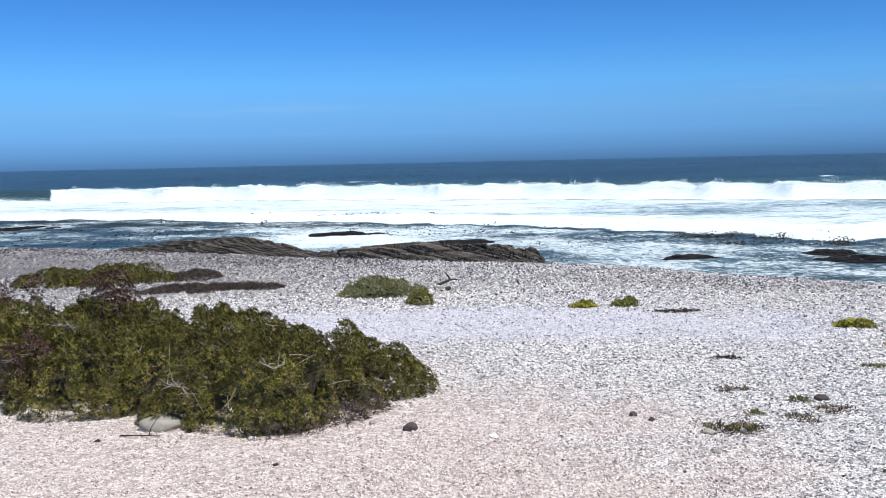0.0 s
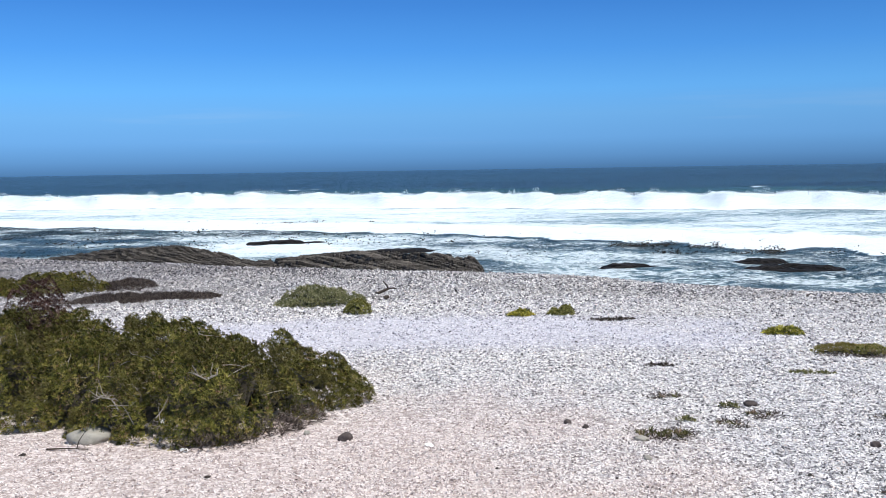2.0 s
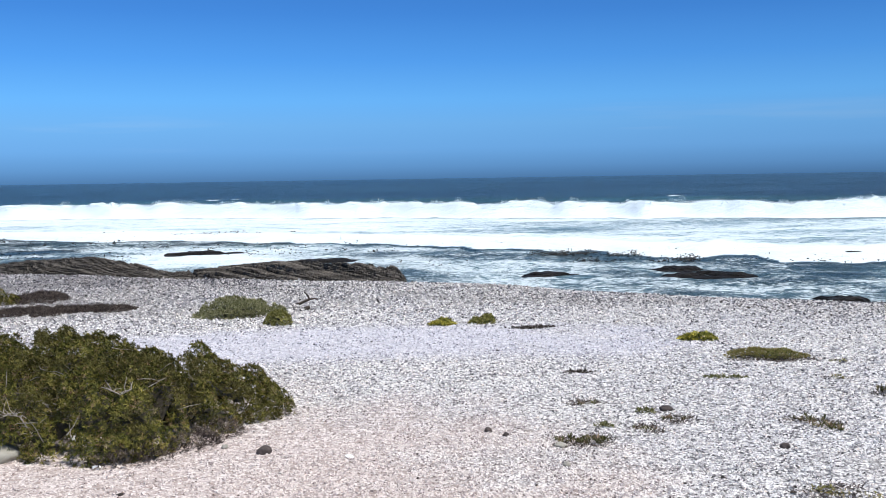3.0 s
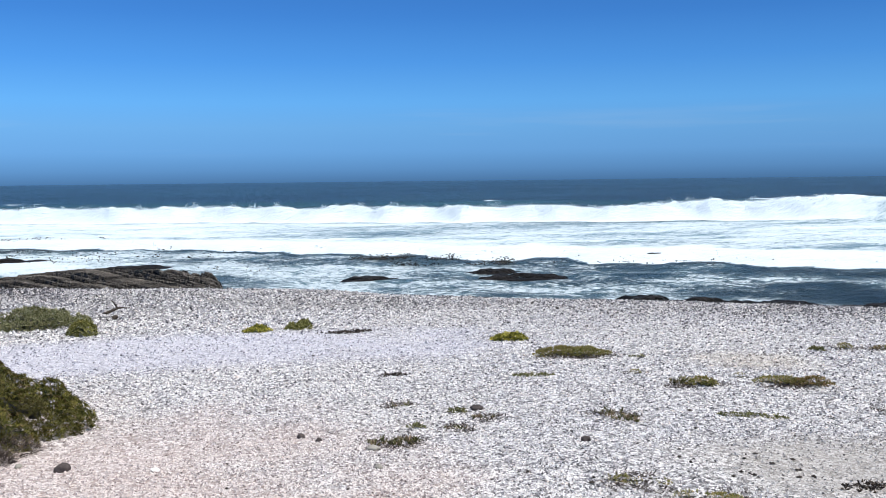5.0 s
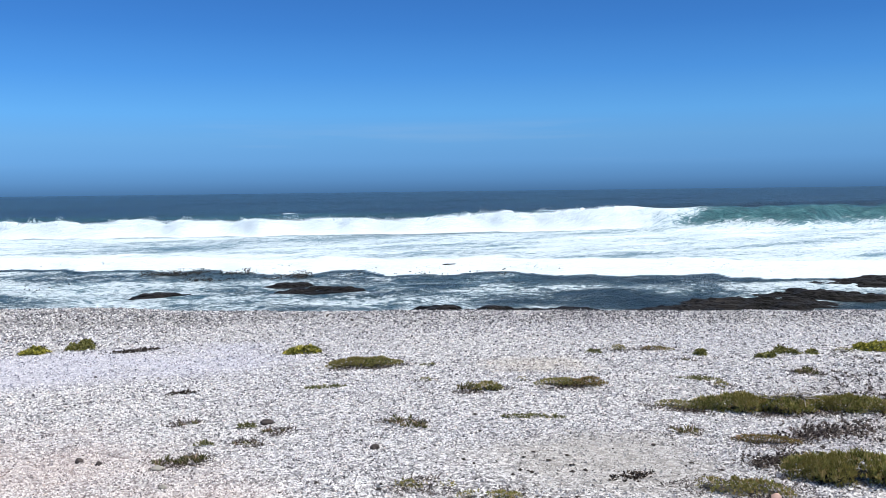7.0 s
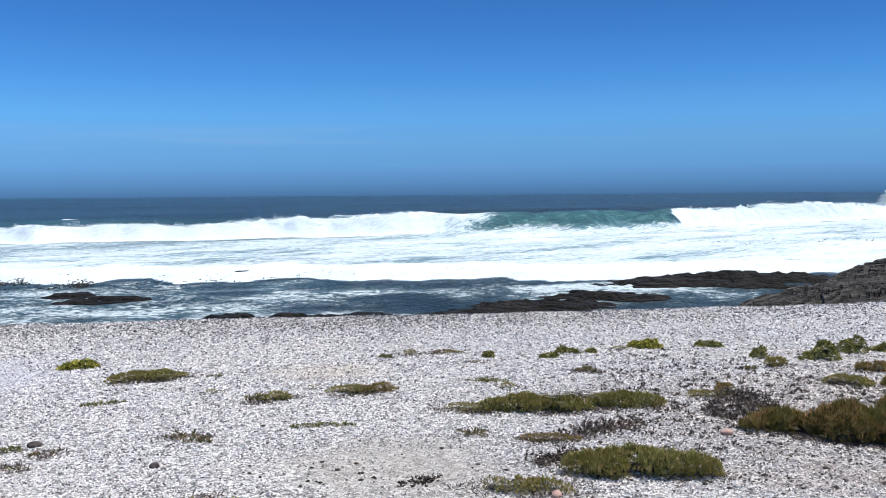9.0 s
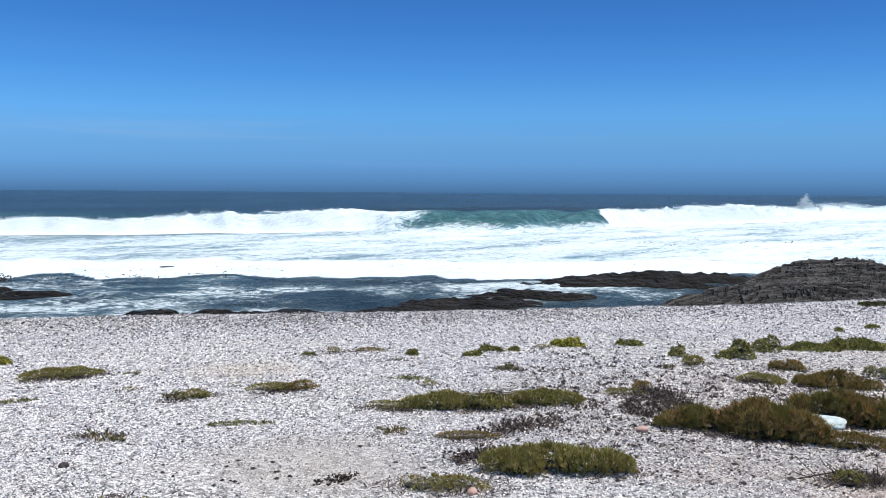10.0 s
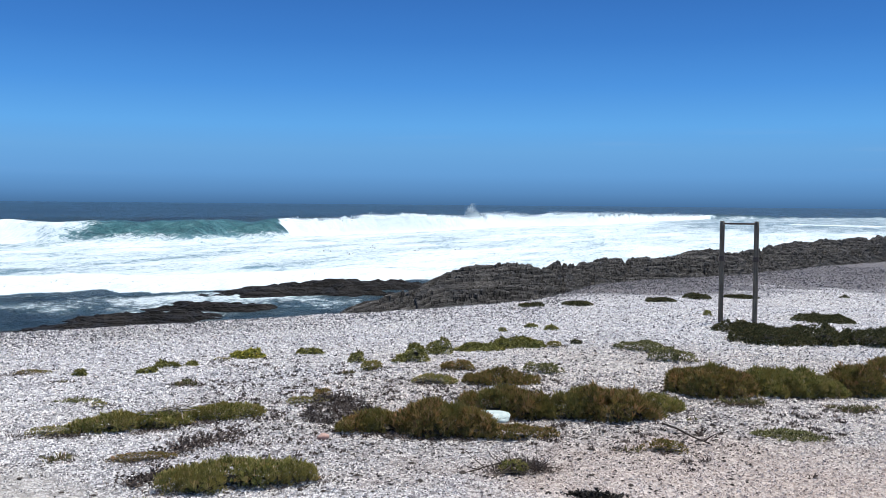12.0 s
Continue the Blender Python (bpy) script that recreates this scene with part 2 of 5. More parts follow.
def rock_material(name, dark, light, blur=0.9):
    m = Nodes(name, 0.72, 0.12)
    strata = m.noise(m.scaled((1.2, 1.2, 14.0), 0), 1.0, 6.0, 0.65, 0.6)
    spots = m.noise(m.scaled(2.3), 1.0, 8.0, 0.7)
    col = m.ramp(strata, [(0.30, dark), (0.52, tuple(0.5 * (a + b) for a, b in zip(dark, light))), (0.72, light)])
    col = m.mix(m.span(spots, 0.5, 0.72, 0.0, 0.65), col, (0.030, 0.025, 0.022))
    # Bed stripes with shading painted in: light step lips, dark crevices.
    bed_shade = m.math("ADD", m.layer("bed_shade"), m.math("MULTIPLY", m.math("SUBTRACT", spots, 0.5), blur))
    col = m.mix(1.0, col, m.ramp(bed_shade, [(0.16, 0.12), (0.42, 0.58), (0.68, 1.05), (0.95, 2.3)]), "MULTIPLY")
    fine = m.noise(m.scaled(14.0), 1.0, 6.0, 0.7)
    nrm = m.bump(fine, 0.7, 0.06)
    nrm = m.bump(strata, 0.9, 0.18, nrm)
    return m.done(col, nrm, m.span(spots, 0.3, 0.7, 0.55, 0.85))


def sea_material():
    m = Nodes("sea_water", 0.25, 0.14)
    foam, face, deep = m.layer("foam"), m.layer("face"), m.layer("deep")
    def thread(vec, scale, detail, warp):
        n = m.noise(vec, scale, detail, 0.62, warp)
        return m.math("SUBTRACT", 1.0, m.math("ABSOLUTE", m.math("MULTIPLY", m.math("SUBTRACT", n, 0.5), 5.0)))
    broad = m.noise(m.scaled((0.10, 0.34, 0.3), 28), 1.0, 6.0, 0.6, 0.6)
    lace = thread(m.scaled((0.32, 1.0, 0.8), 28), 1.0, 6.0, 1.4)
    lace2 = thread(m.scaled((1.3, 3.4, 2.6), 28), 1.0, 5.0, 1.2)
    grain = m.noise(m.scaled((2.2, 6.0, 4.0), 28), 1.0, 6.0, 0.7)
    shallow = m.layer("shallow")

    def blend(a, b):
        return m.math("ADD", m.math("MULTIPLY", a, m.math("SUBTRACT", 1.0, shallow)), m.math("MULTIPLY", b, shallow))
    broad = blend(broad, m.noise(m.scaled(0.22), 1.0, 6.0, 0.6, 0.6))
    lace = blend(lace, thread(m.scaled(0.75), 1.0, 6.0, 1.6))
    lace2 = blend(lace2, thread(m.scaled(2.4), 1.0, 5.0, 1.2))
    grain = blend(grain, m.noise(m.scaled(4.5), 1.0, 6.0, 0.7))
    pattern = m.math("ADD", m.math("MULTIPLY", broad, 0.9), m.math("MULTIPLY", lace, 0.22))
    pattern = m.math("ADD", pattern, m.math("MULTIPLY", lace2, 0.16))
    pattern = m.math("ADD", pattern, m.math("MULTIPLY", grain, 0.30))
    white = m.math("ADD", pattern, m.math("SUBTRACT", m.math("MULTIPLY", foam, 1.25), 1.20))
    white = m.span(white, 0.14, 0.52)
    fil = m.math("ADD", m.math("MULTIPLY", lace, 0.45), m.math("MULTIPLY", lace2, 0.55))
    fil = m.math("ADD", fil, m.math("MULTIPLY", m.math("SUBTRACT", grain, 0.5), 1.1))
    fil = m.math("ADD", fil, m.math("MULTIPLY", m.math("SUBTRACT", m.math("ADD", foam, m.math("MULTIPLY", broad, 0.8)), 0.80), 1.7))
    white = m.math("MAXIMUM", white, m.span(fil, 0.60, 0.98, 0.0, 0.85))
    tone = m.noise(m.scaled((0.012, 0.075, 0.1), 28), 1.0, 7.0)
    water = m.mix(deep, (0.024, 0.060, 0.072), (0.006, 0.016, 0.028))
    water = m.mix(shallow, water, m.ramp(broad, [(0.35, (0.012, 0.018, 0.022)), (0.62, (0.050, 0.075, 0.080))]))
    water = m.mix(m.span(tone, 0.38, 0.66, 0.0, 0.8), water, (0.020, 0.052, 0.070))
    streak = m.noise(m.scaled((1.0, 1.0, 0.25)), 1.0, 6.0, 0.7, 0.6)
    water = m.mix(face, water, m.ramp(streak, [(0.35, (0.018, 0.078, 0.092)), (0.55, (0.048, 0.165, 0.172)), (0.72, (0.20, 0.38, 0.38))]))
    frond = m.noise(m.scaled((1.0, 2.6, 2.0), 28), 1.0, 6.0, 0.7, 0.8)
    matted = m.span(m.math("ADD", frond, m.math("MULTIPLY", m.math("SUBTRACT", m.layer("weed"), 0.5), 0.5)), 0.43, 0.56, 0.0, 0.9)
    matted = m.math("MULTIPLY", matted, m.span(m.layer("weed"), 0.05, 0.25))
    water = m.mix(matted, water, (0.016, 0.012, 0.009))
    haze = m.mix(m.span(foam, 0.20, 0.70, 0.04, 0.62), water, (0.34, 0.60, 0.68))
    col = m.mix(white, haze, (0.76, 0.84, 0.86))
    chop = m.noise(m.scaled((0.8, 2.4, 1.0), 28), 1.0, 7.0, 0.65)
    swell = m.noise(m.scaled((0.10, 0.32, 0.2), 28), 1.0, 4.0)
    ripple = m.noise(m.scaled((2.6, 7.5, 3.0), 28), 1.0, 5.0, 0.6, 0.5)
    calm = m.span(white, 0.1, 0.9, 0.85, 0.40)
    nrm = m.bump(ripple, calm, m.span(shallow, 0.0, 1.0, 0.16, 0.30))
    nrm = m.bump(chop, calm, m.span(shallow, 0.0, 1.0, 0.45, 0.85), nrm)
    nrm = m.bump(swell, 0.5, 0.9, nrm)
    rough = m.math("ADD", m.math("MULTIPLY", white, 0.5), 0.30)
    m.put(m.bsdf.inputs["Specular IOR Level"], m.math("MULTIPLY", m.span(matted, 0.0, 0.9, 0.11, 0.01), m.span(shallow, 0.0, 1.0, 1.0, 0.55)))
    return m.done(col, nrm, rough)


def foam_material():
    m = Nodes("sea_foam", 0.8, 0.2)
    n = m.noise(m.scaled(3.0), 1.0, 6.0)
    m.done(m.ramp(n, [(0.3, (0.80, 0.90, 0.92)), (0.6, (0.90, 0.94, 0.95))]), m.bump(n, 0.6, 0.15))
    thin = m.n.new("ShaderNodeBsdfTranslucent")
    thin.inputs[0].default_value = (0.90, 0.95, 0.96, 1)
    both = m.n.new("ShaderNodeMixShader")
    both.inputs[0].default_value = 0.5
    m.l.new(m.bsdf.outputs[0], both.inputs[1])
    m.l.new(thin.outputs[0], both.inputs[2])
    m.l.new(both.outputs[0], m.n["Material Output"].inputs[0])
    return m.mat


def leaf_material(name, stops, patch=None):
    m = Nodes(name, 0.65, 0.08)
    col = m.ramp(m.geo.outputs["Random Per Island"], stops)
    if patch:
        big = m.noise(m.scaled(2.4), 1.0, 4.0)
        col = m.mix(m.span(big, 0.46, 0.62, 0.0, 0.75), col, patch)
    m.done(col)
    thin = m.n.new("ShaderNodeBsdfTranslucent")
    m.put(thin.inputs[0], col)
    both = m.n.new("ShaderNodeMixShader")
    both.inputs[0].default_value = 0.12
    m.l.new(m.bsdf.outputs[0], both.inputs[1])
    m.l.new(thin.outputs[0], both.inputs[2])
    m.l.new(both.outputs[0], m.n["Material Output"].inputs[0])
    return m.mat


def plain(name, a, b, scale=20.0, rough=0.8, relief=0.01):
    m = Nodes(name, rough, 0.3)
    n = m.noise(m.scaled(scale), 1.0, 6.0, 0.65)
    return m.done(m.ramp(n, [(0.3, a), (0.7, b)]), m.bump(n, 0.6, relief))


def wood_material():
    m = Nodes("weathered_post", 0.85, 0.2)
    g = m.noise(m.scaled((30.0, 30.0, 2.5)), 1.0, 6.0, 0.65)
    s = m.noise(m.scaled(4.0), 1.0, 4.0)
    col = m.ramp(g, [(0.3, (0.06, 0.052, 0.042)), (0.55, (0.145, 0.128, 0.10)), (0.75, (0.25, 0.225, 0.18))])
    col = m.mix(m.span(s, 0.5, 0.7, 0.0, 0.5), col, (0.15, 0.12, 0.09))
    return m.done(col, m.bump(g, 0.7, 0.006))


M_GRIT, M_SHELL, M_SEA, M_FOAM = shell_grit(), shell_piece(), sea_material(), foam_material()
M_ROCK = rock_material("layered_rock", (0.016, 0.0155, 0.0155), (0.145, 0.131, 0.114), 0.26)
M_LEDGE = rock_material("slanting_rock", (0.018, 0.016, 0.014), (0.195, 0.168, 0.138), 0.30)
M_REEF = rock_material("wet_reef", (0.006, 0.0055, 0.005), (0.028, 0.024, 0.021))
M_LEAF = {
    "scrub": leaf_material("scrub_leaf", [(0.0, (0.026, 0.030, 0.009)), (0.30, (0.072, 0.078, 0.020)), (0.6, (0.200, 0.186, 0.038)), (0.85, (0.340, 0.296, 0.074)), (0.95, (0.253, 0.149, 0.086)), (1.0, (0.42, 0.34, 0.21))], (0.115, 0.098, 0.034)),
    "green": leaf_material("fresh_leaf", [(0.0, (0.115, 0.110, 0.034)), (0.5, (0.255, 0.245, 0.072)), (0.85, (0.39, 0.355, 0.115)), (1.0, (0.52, 0.45, 0.165))]),
    "yellow": leaf_material("flowering_leaf", [(0.0, (0.105, 0.118, 0.028)), (0.35, (0.25, 0.255, 0.060)), (0.62, (0.50, 0.45, 0.095)), (1.0, (0.84, 0.71, 0.13))]),
    "olive": leaf_material("olive_leaf", [(0.0, (0.137, 0.133, 0.043)), (0.4, (0.313, 0.304, 0.091)), (0.75, (0.490, 0.436, 0.149)), (0.92, (0.576, 0.401, 0.185)), (1.0, (0.731, 0.610, 0.334))], (0.319, 0.267, 0.084)),
    "red": leaf_material("rust_leaf", [(0.0, (0.112, 0.096, 0.033)), (0.35, (0.275, 0.226, 0.071)), (0.65, (0.377, 0.296, 0.101)), (0.88, (0.509, 0.286, 0.132)), (1.0, (0.570, 0.428, 0.223))], (0.254, 0.235, 0.071)),
    "grey": leaf_material("grey_leaf", [(0.0, (0.16, 0.16, 0.075)), (0.5, (0.32, 0.315, 0.15)), (1.0, (0.50, 0.46, 0.26))]),
    "dark": leaf_material("dark_leaf", [(0.0, (0.042, 0.046, 0.022)), (0.5, (0.096, 0.098, 0.038)), (1.0, (0.180, 0.150, 0.072))]),
    "mat": leaf_material("mat_leaf", [(0.0, (0.11, 0.115, 0.045)), (0.5, (0.22, 0.215, 0.09)), (1.0, (0.36, 0.32, 0.16))]),
    "sparse": leaf_material("tuft_leaf", [(0.0, (0.096, 0.096, 0.042)), (0.5, (0.216, 0.198, 0.084)), (1.0, (0.360, 0.252, 0.168))]),
    "wine": leaf_material("withered_leaf", [(0.0, (0.040, 0.020, 0.017)), (0.5, (0.100, 0.052, 0.043)), (0.85, (0.17, 0.10, 0.08)), (1.0, (0.26, 0.19, 0.15))]),
    "dry": leaf_material("dead_leaf", [(0.0, (0.045, 0.035, 0.030)), (0.5, (0.120, 0.092, 0.078)), (1.0, (0.28, 0.225, 0.185))]),
}
# Clumps' woody inside; the shade between leaves is put into its dark colour.
M_SHADED_WOOD = plain("plant_litter", (0.022, 0.018, 0.012), (0.058, 0.047, 0.030), 30.0)
M_TWIG = plain("grey_twig", (0.22, 0.18, 0.14), (0.46, 0.41, 0.34), 40.0)
M_DARKWOOD = plain("dark_driftwood", (0.035, 0.026, 0.020), (0.10, 0.075, 0.055), 30.0)
M_KELP = plain("kelp", (0.010, 0.009, 0.007), (0.036, 0.028, 0.016), 12.0, 0.5)
M_STONE = plain("beige_stone", (0.27, 0.25, 0.20), (0.40, 0.37, 0.31), 14.0)
M_DSTONE = plain("brown_stone", (0.045, 0.035, 0.032), (0.125, 0.098, 0.085), 18.0)
M_PINK = plain("pink_stone", (0.42, 0.24, 0.19), (0.58, 0.38, 0.31), 18.0)
M_WHITE = plain("bleached_shell", (0.72, 0.70, 0.67), (0.86, 0.85, 0.82), 18.0, 0.6)
M_TURQ = plain("faded_foam_panel", (0.36, 0.48, 0.46), (0.66, 0.69, 0.65), 22.0, 0.8)
M_ORANGE = plain("orange_patch", (0.65, 0.33, 0.06), (0.78, 0.45, 0.12), 9.0)
M_STEEL = plain("rusted_bar", (0.035, 0.030, 0.028), (0.10, 0.07, 0.055), 25.0, 0.5)
M_MUSSEL = plain("mussel_black", (0.025, 0.024, 0.028), (0.085, 0.080, 0.090), 30.0, 0.5)
M_POST = wood_material()

# ---------------------------------------------------------------- the lie of the land
CREST_AZ = [-180, -125, -110, -100, -90.7, -83, -78, -75.2, -72, -67.2, -60.6, -51, -44, -36, -28, -20, -13.7, -5.2, 6.9, 15.9, 24.8, 38, 55, 70, 180]
CREST_R = [1e4, 1e4, 260, 92, 54, 36.5, 32.5, 29.5, 23.6, 21.6, 19.8, 18.4, 17.7, 17.4, 17.7, 18.2, 19.4, 21.6, 23.7, 27.7, 33.8, 48, 130, 1e4, 1e4]


def crest(az):
    return np.exp(np.interp(az, CREST_AZ, np.log(CREST_R)))


def ground_z(x, y):
    """Height of the beach: a gentle fall to the shell ridge, then down under the sea."""
    x, y = np.asarray(x, dtype=float), np.asarray(y, dtype=float)
    r, az = np.hypot(x, y), np.degrees(np.arctan2(-x, y))
    rc = crest(az) + 0.5 * (fbm(x * 0.5, y * 0.5, 3, 4) - 0.5)

    def slope(q):
        return -0.03 * np.minimum(q, 20) - 0.012 * np.clip(q - 20, 0, 60)
    out = np.maximum(r - rc, 0)
    z = slope(np.minimum(r, rc)) - 0.30 * out * np.clip(out / 2.0, 0.25, 1.0)
    near = np.clip((r - 2) / 4, 0, 1) * np.clip(60 / (r + 1), 0, 1)
    z = z + near * (0.10 * (fbm(x * 0.35, y * 0.35, 3, 1) - 0.5) + 0.035 * (fbm(x * 2.2, y * 2.2, 3, 2) - 0.5))
    return np.maximum(z, -6.0)


def polar(az, r):
    a = np.radians(az)
    return -np.sin(a) * r, np.cos(a) * r


def stand(x, y):
    return float(ground_z(x, y))


def make_ground():
    az = np.concatenate([np.arange(-105, 48, 0.45), np.arange(48, 255, 4.5)])
    r = np.concatenate([[0.02, 1, 2, 3], np.arange(3.8, 24, 0.13), np.arange(24, 60, 0.6), np.geomspace(60, 4600, 40)])
    A, R = np.meshgrid((az + 180) % 360 - 180, r, indexing="ij")
    x, y = polar(A, R)
    v = np.stack([x, y, ground_z(x, y)], -1).reshape(-1, 3)
    me = mesh_of("ground", v, grid_faces(len(az), len(r), True)[:, ::-1], True)
    me.materials.append(M_GRIT)
    return tagged(new("ground", me), "pale crushed-shell beach sloping to a shell ridge", "beach", kind="structure")


make_ground()

# ---------------------------------------------------------------- the sea
SURF_AZ = [-115, -95, -88, -80.3, -75, -70, -66, -62, -58, -52, -44, -41, -36, -28, -20, -10, 0, 10, 23, 40, 60]
SURF_R = [520, 420, 340, 250, 172, 150, 124, 112, 97, 86, 82, 81, 81, 79, 79, 83, 89, 97, 108, 125, 150]
SURF_H = [0.4, 0.4, 0.5, 1.6, 2.0, 2.0, 2.1, 2.1, 1.9, 1.95, 1.8, 1.8, 1.55, 1.25, 1.2, 1.2, 1.25, 1.3, 1.4, 1.3, 1.2]
WASH_AZ = [-110, -90, -80, -70, -63, -59, -53, -45, -36, -28, -20, -10, 0, 10, 22, 40, 60]
WASH_R = [120, 75, 58, 46, 42, 41, 38.5, 38.5, 39.5, 40, 42, 46, 52, 58, 70, 90, 130]


def step(a, b, v):
    t = np.clip((v - a) / (b - a), 0, 1)
    return t * t * (3 - 2 * t)


def make_sea():
    az = np.concatenate([np.arange(-118, -96, 1.0), np.arange(-96, 34, 0.28), np.arange(34, 78, 1.0)])
    r = np.concatenate([np.arange(14, 60, 0.33), np.arange(60, 132, 0.36), np.arange(132, 300, 1.6), np.geomspace(300, 4700, 60)])
    A, R = np.meshgrid(az, r, indexing="ij")
    x, y = polar(A, R)
    rb = np.interp(A, SURF_AZ, SURF_R) + 4.0 * (fbm(A * 0.45, A * 0 + 3.3, 2, 11) - 0.5)
    hb = np.interp(A, SURF_AZ, SURF_H) * (0.90 + 0.35 * (fbm(A * 0.55, A * 0 + 1.1, 2, 12) - 0.35))
    rf = np.interp(A, WASH_AZ, WASH_R) + 4.0 * (fbm(A * 0.35, A * 0 + 7.7, 3, 13) - 0.5)
    rf = rf + 1.6 * (fbm(x * 0.7, y * 0.7, 4, 25) - 0.5)
    broken = np.clip(step(-45.0, -37.5, A + 0.9 * (fbm(R * 1.1, A * 3, 3, 23) - 0.5)) + step(-54.8, -60.5, A + 2.4 * (fbm(R * 0.9, A * 1.5, 3, 37) - 0.5)) * step(-82, -80, A), 0, 1) * step(22.3, 21.5, A)
    d = R - rb
    front = step(-0.5, 2.4, d) * broken + step(-5.5, 1.0, d) ** 1.5 * (1 - broken)
    back = np.exp(-np.clip(d - 2.2, 0, None) / 8.0)
    wave = hb * front * back
    lump = fbm(x * 0.8, y * 0.8, 3, 14)
    z = wave * (1 + broken * 0.30 * (lump - 0.5) * step(0.1, 0.7, front))
    z = z + broken * wave * 0.42 * (fbm(x * 1.9, y * 1.9, 3, 26) - 0.5) * step(0.5, 1.0, front)
    # the spent white front running in, with a bulging lip
    e = R - rf
    alive = step(-66, -62, A)
    wash = step(-0.4, 2.2, e) * np.exp(-np.clip(e - 2.2, 0, None) / 9.0) * (0.17 + 0.22 * (fbm(A * 0.5, A * 0 + 2.2, 3, 15) - 0.3))
    z = z + wash * alive * (0.85 + 0.3 * lump)
    # open-sea swell and chop
    sx, sy = x * math.cos(radians(28)) + y * math.sin(radians(-28)), x * math.sin(radians(28)) + y * math.cos(radians(28))
    sw = 0.35 * step(105, 180, R)
    z = z + sw * (fbm(sx * 0.006 + 3, sy * 0.035, 3, 16) - 0.5) * 4.0 * step(5, 40, d)
    # a second swell rising behind
    z = z + 1.5 * np.exp(-((R - (rb * 1.35 + 18)) / 9.0) ** 2) * step(-66, -58, A) * step(-36, -44, A)
    z = z + 0.9 * np.exp(-((R - (rb * 1.30 + 14)) / 8.0) ** 2) * step(-44, -36, A)
    rear = R - (rb * 1.30 + 14)
    z = z + 0.16 * (fbm(x * 0.8, y * 0.8, 4, 17) - 0.5) * (R < 400)
    fade = step(4700, 900, R)
    z = SEA + z * fade
    # where foam lies
    between = step(0, 4, rb - R) * step(-0.4, 0.3, e) * (1 - 0.5 * step(-77, -81, A) * step(120, 165, R))
    lively = 0.43 + 0.13 * step(-24, -52, A) + 0.22 * (fbm(x * 0.05, y * 0.12, 3, 18) - 0.5)
    foam = between * (lively + 0.05 * step(-36, -24, A) + 0.10 * step(-14, -2, A))
    foam = np.maximum(foam, 0.9 * np.exp(-((R - 205 - 20 * (A + 85) / 10) / 7) ** 2) * step(-84, -86.5, A))
    foam = np.maximum(foam, step(-0.3, 0.2, e) * step(13, 4.0, e) * (0.62 + 0.30 * alive))
    foam = np.maximum(foam, step(0.02, 0.40, broken) * step(-3.5 - 2.5 * (1 - broken), -0.2 - 2.5 * (1 - broken), d) * step(4.5, 1.8, d))
    foam = np.maximum(foam, 0.62 * step(-4.0, -10.0, A) * step(-64, -60, A) * step(-0.6, 0.4, d) * step(3.0, 1.2, d) * step(-46.5, -43, A))
    foam = np.maximum(foam, 0.30 * (d > 2) * step(30, 4, d) * (fbm(x * 0.04, y * 0.2, 3, 19)))
    shore = step(-0.2, -1.0, e)
    swirl = 0.38 - 0.06 * step(4, 14, A) + 0.45 * (fbm(x * 0.30, y * 0.30, 4, 20) - 0.5)
    swirl = swirl + 0.10 * np.exp(-((A + 9) / 6) ** 2) * step(44, 34, R) - 0.12 * step(-36, -42, A)
    swirl = swirl + 0.24 * np.exp(-((A + 56) / 8) ** 2) * step(28, 35, R) * (0.4 + fbm(x * 0.5, y * 0.5, 3, 27))
    swirl = swirl + 0.27 * np.exp(-((A - 6) / 7) ** 2) * step(35, 41, R) * step(54, 47, R)
    foam = np.maximum(foam, shore * swirl)
    foam = np.maximum(foam, step(-62, -70, A) * step(-2, 2, rb - R) * (0.56 - 0.16 * step(-77, -81, A) * step(120, 165, R)))
    face = (1 - step(0.0, 0.5, broken)) * step(8, 0, A) * step(-6, -1.0, d) * step(2.5, 0.2, d) * step(-66, -58, A) * 1.0
    face = np.maximum(face, 0.55 * np.exp(-((rear + 5) / 3.5) ** 2) * step(-46, -40, A) * (0.3 + fbm(x * 0.03, y * 0.08, 3, 28)))
    foam = np.maximum(foam, 0.60 * np.exp(-(rear / 2.2) ** 2) * step(0.60, 0.70, fbm(A * 0.40, A * 0 + 4.4, 3, 29)) * step(-44, -38, A))
    foam = np.maximum(foam, (1 - broken) * step(-5, -2, d) * step(2.5, 0.5, d) * np.exp(-((A + 43) / 3.0) ** 2) * (0.35 + 0.75 * fbm(x * 0.7, y * 0.7, 4, 34)))
    deep = np.clip(step(0, 10, d) + shore * (0.55 + step(-12, -30, A) * 0.25 + step(1, 10, A) * 0.35), 0, 1)
    weed = 1.6 * step(-1, 2, A) * step(0.3, 1.0, -e) * step(11 + 8 * step(10, 16, A), 3, -e) * (0.55 + 0.9 * (fbm(x * 0.22, y * 0.4, 3, 24) - 0.35))
    v = np.stack([x, y, z], -1).reshape(-1, 3)
    me = mesh_of("sea", v, grid_faces(len(az), len(r))[:, ::-1], True)
    for key, val in (("foam", foam), ("face", face), ("deep", deep), ("weed", weed), ("shallow", shore)):
        float_layer(me, key, np.clip(val, 0, 1))
    me.materials.append(M_SEA)
    tagged(new("water", me), "blue sea with a white breaker rolling in over foam", "sea", kind="structure")


make_sea()


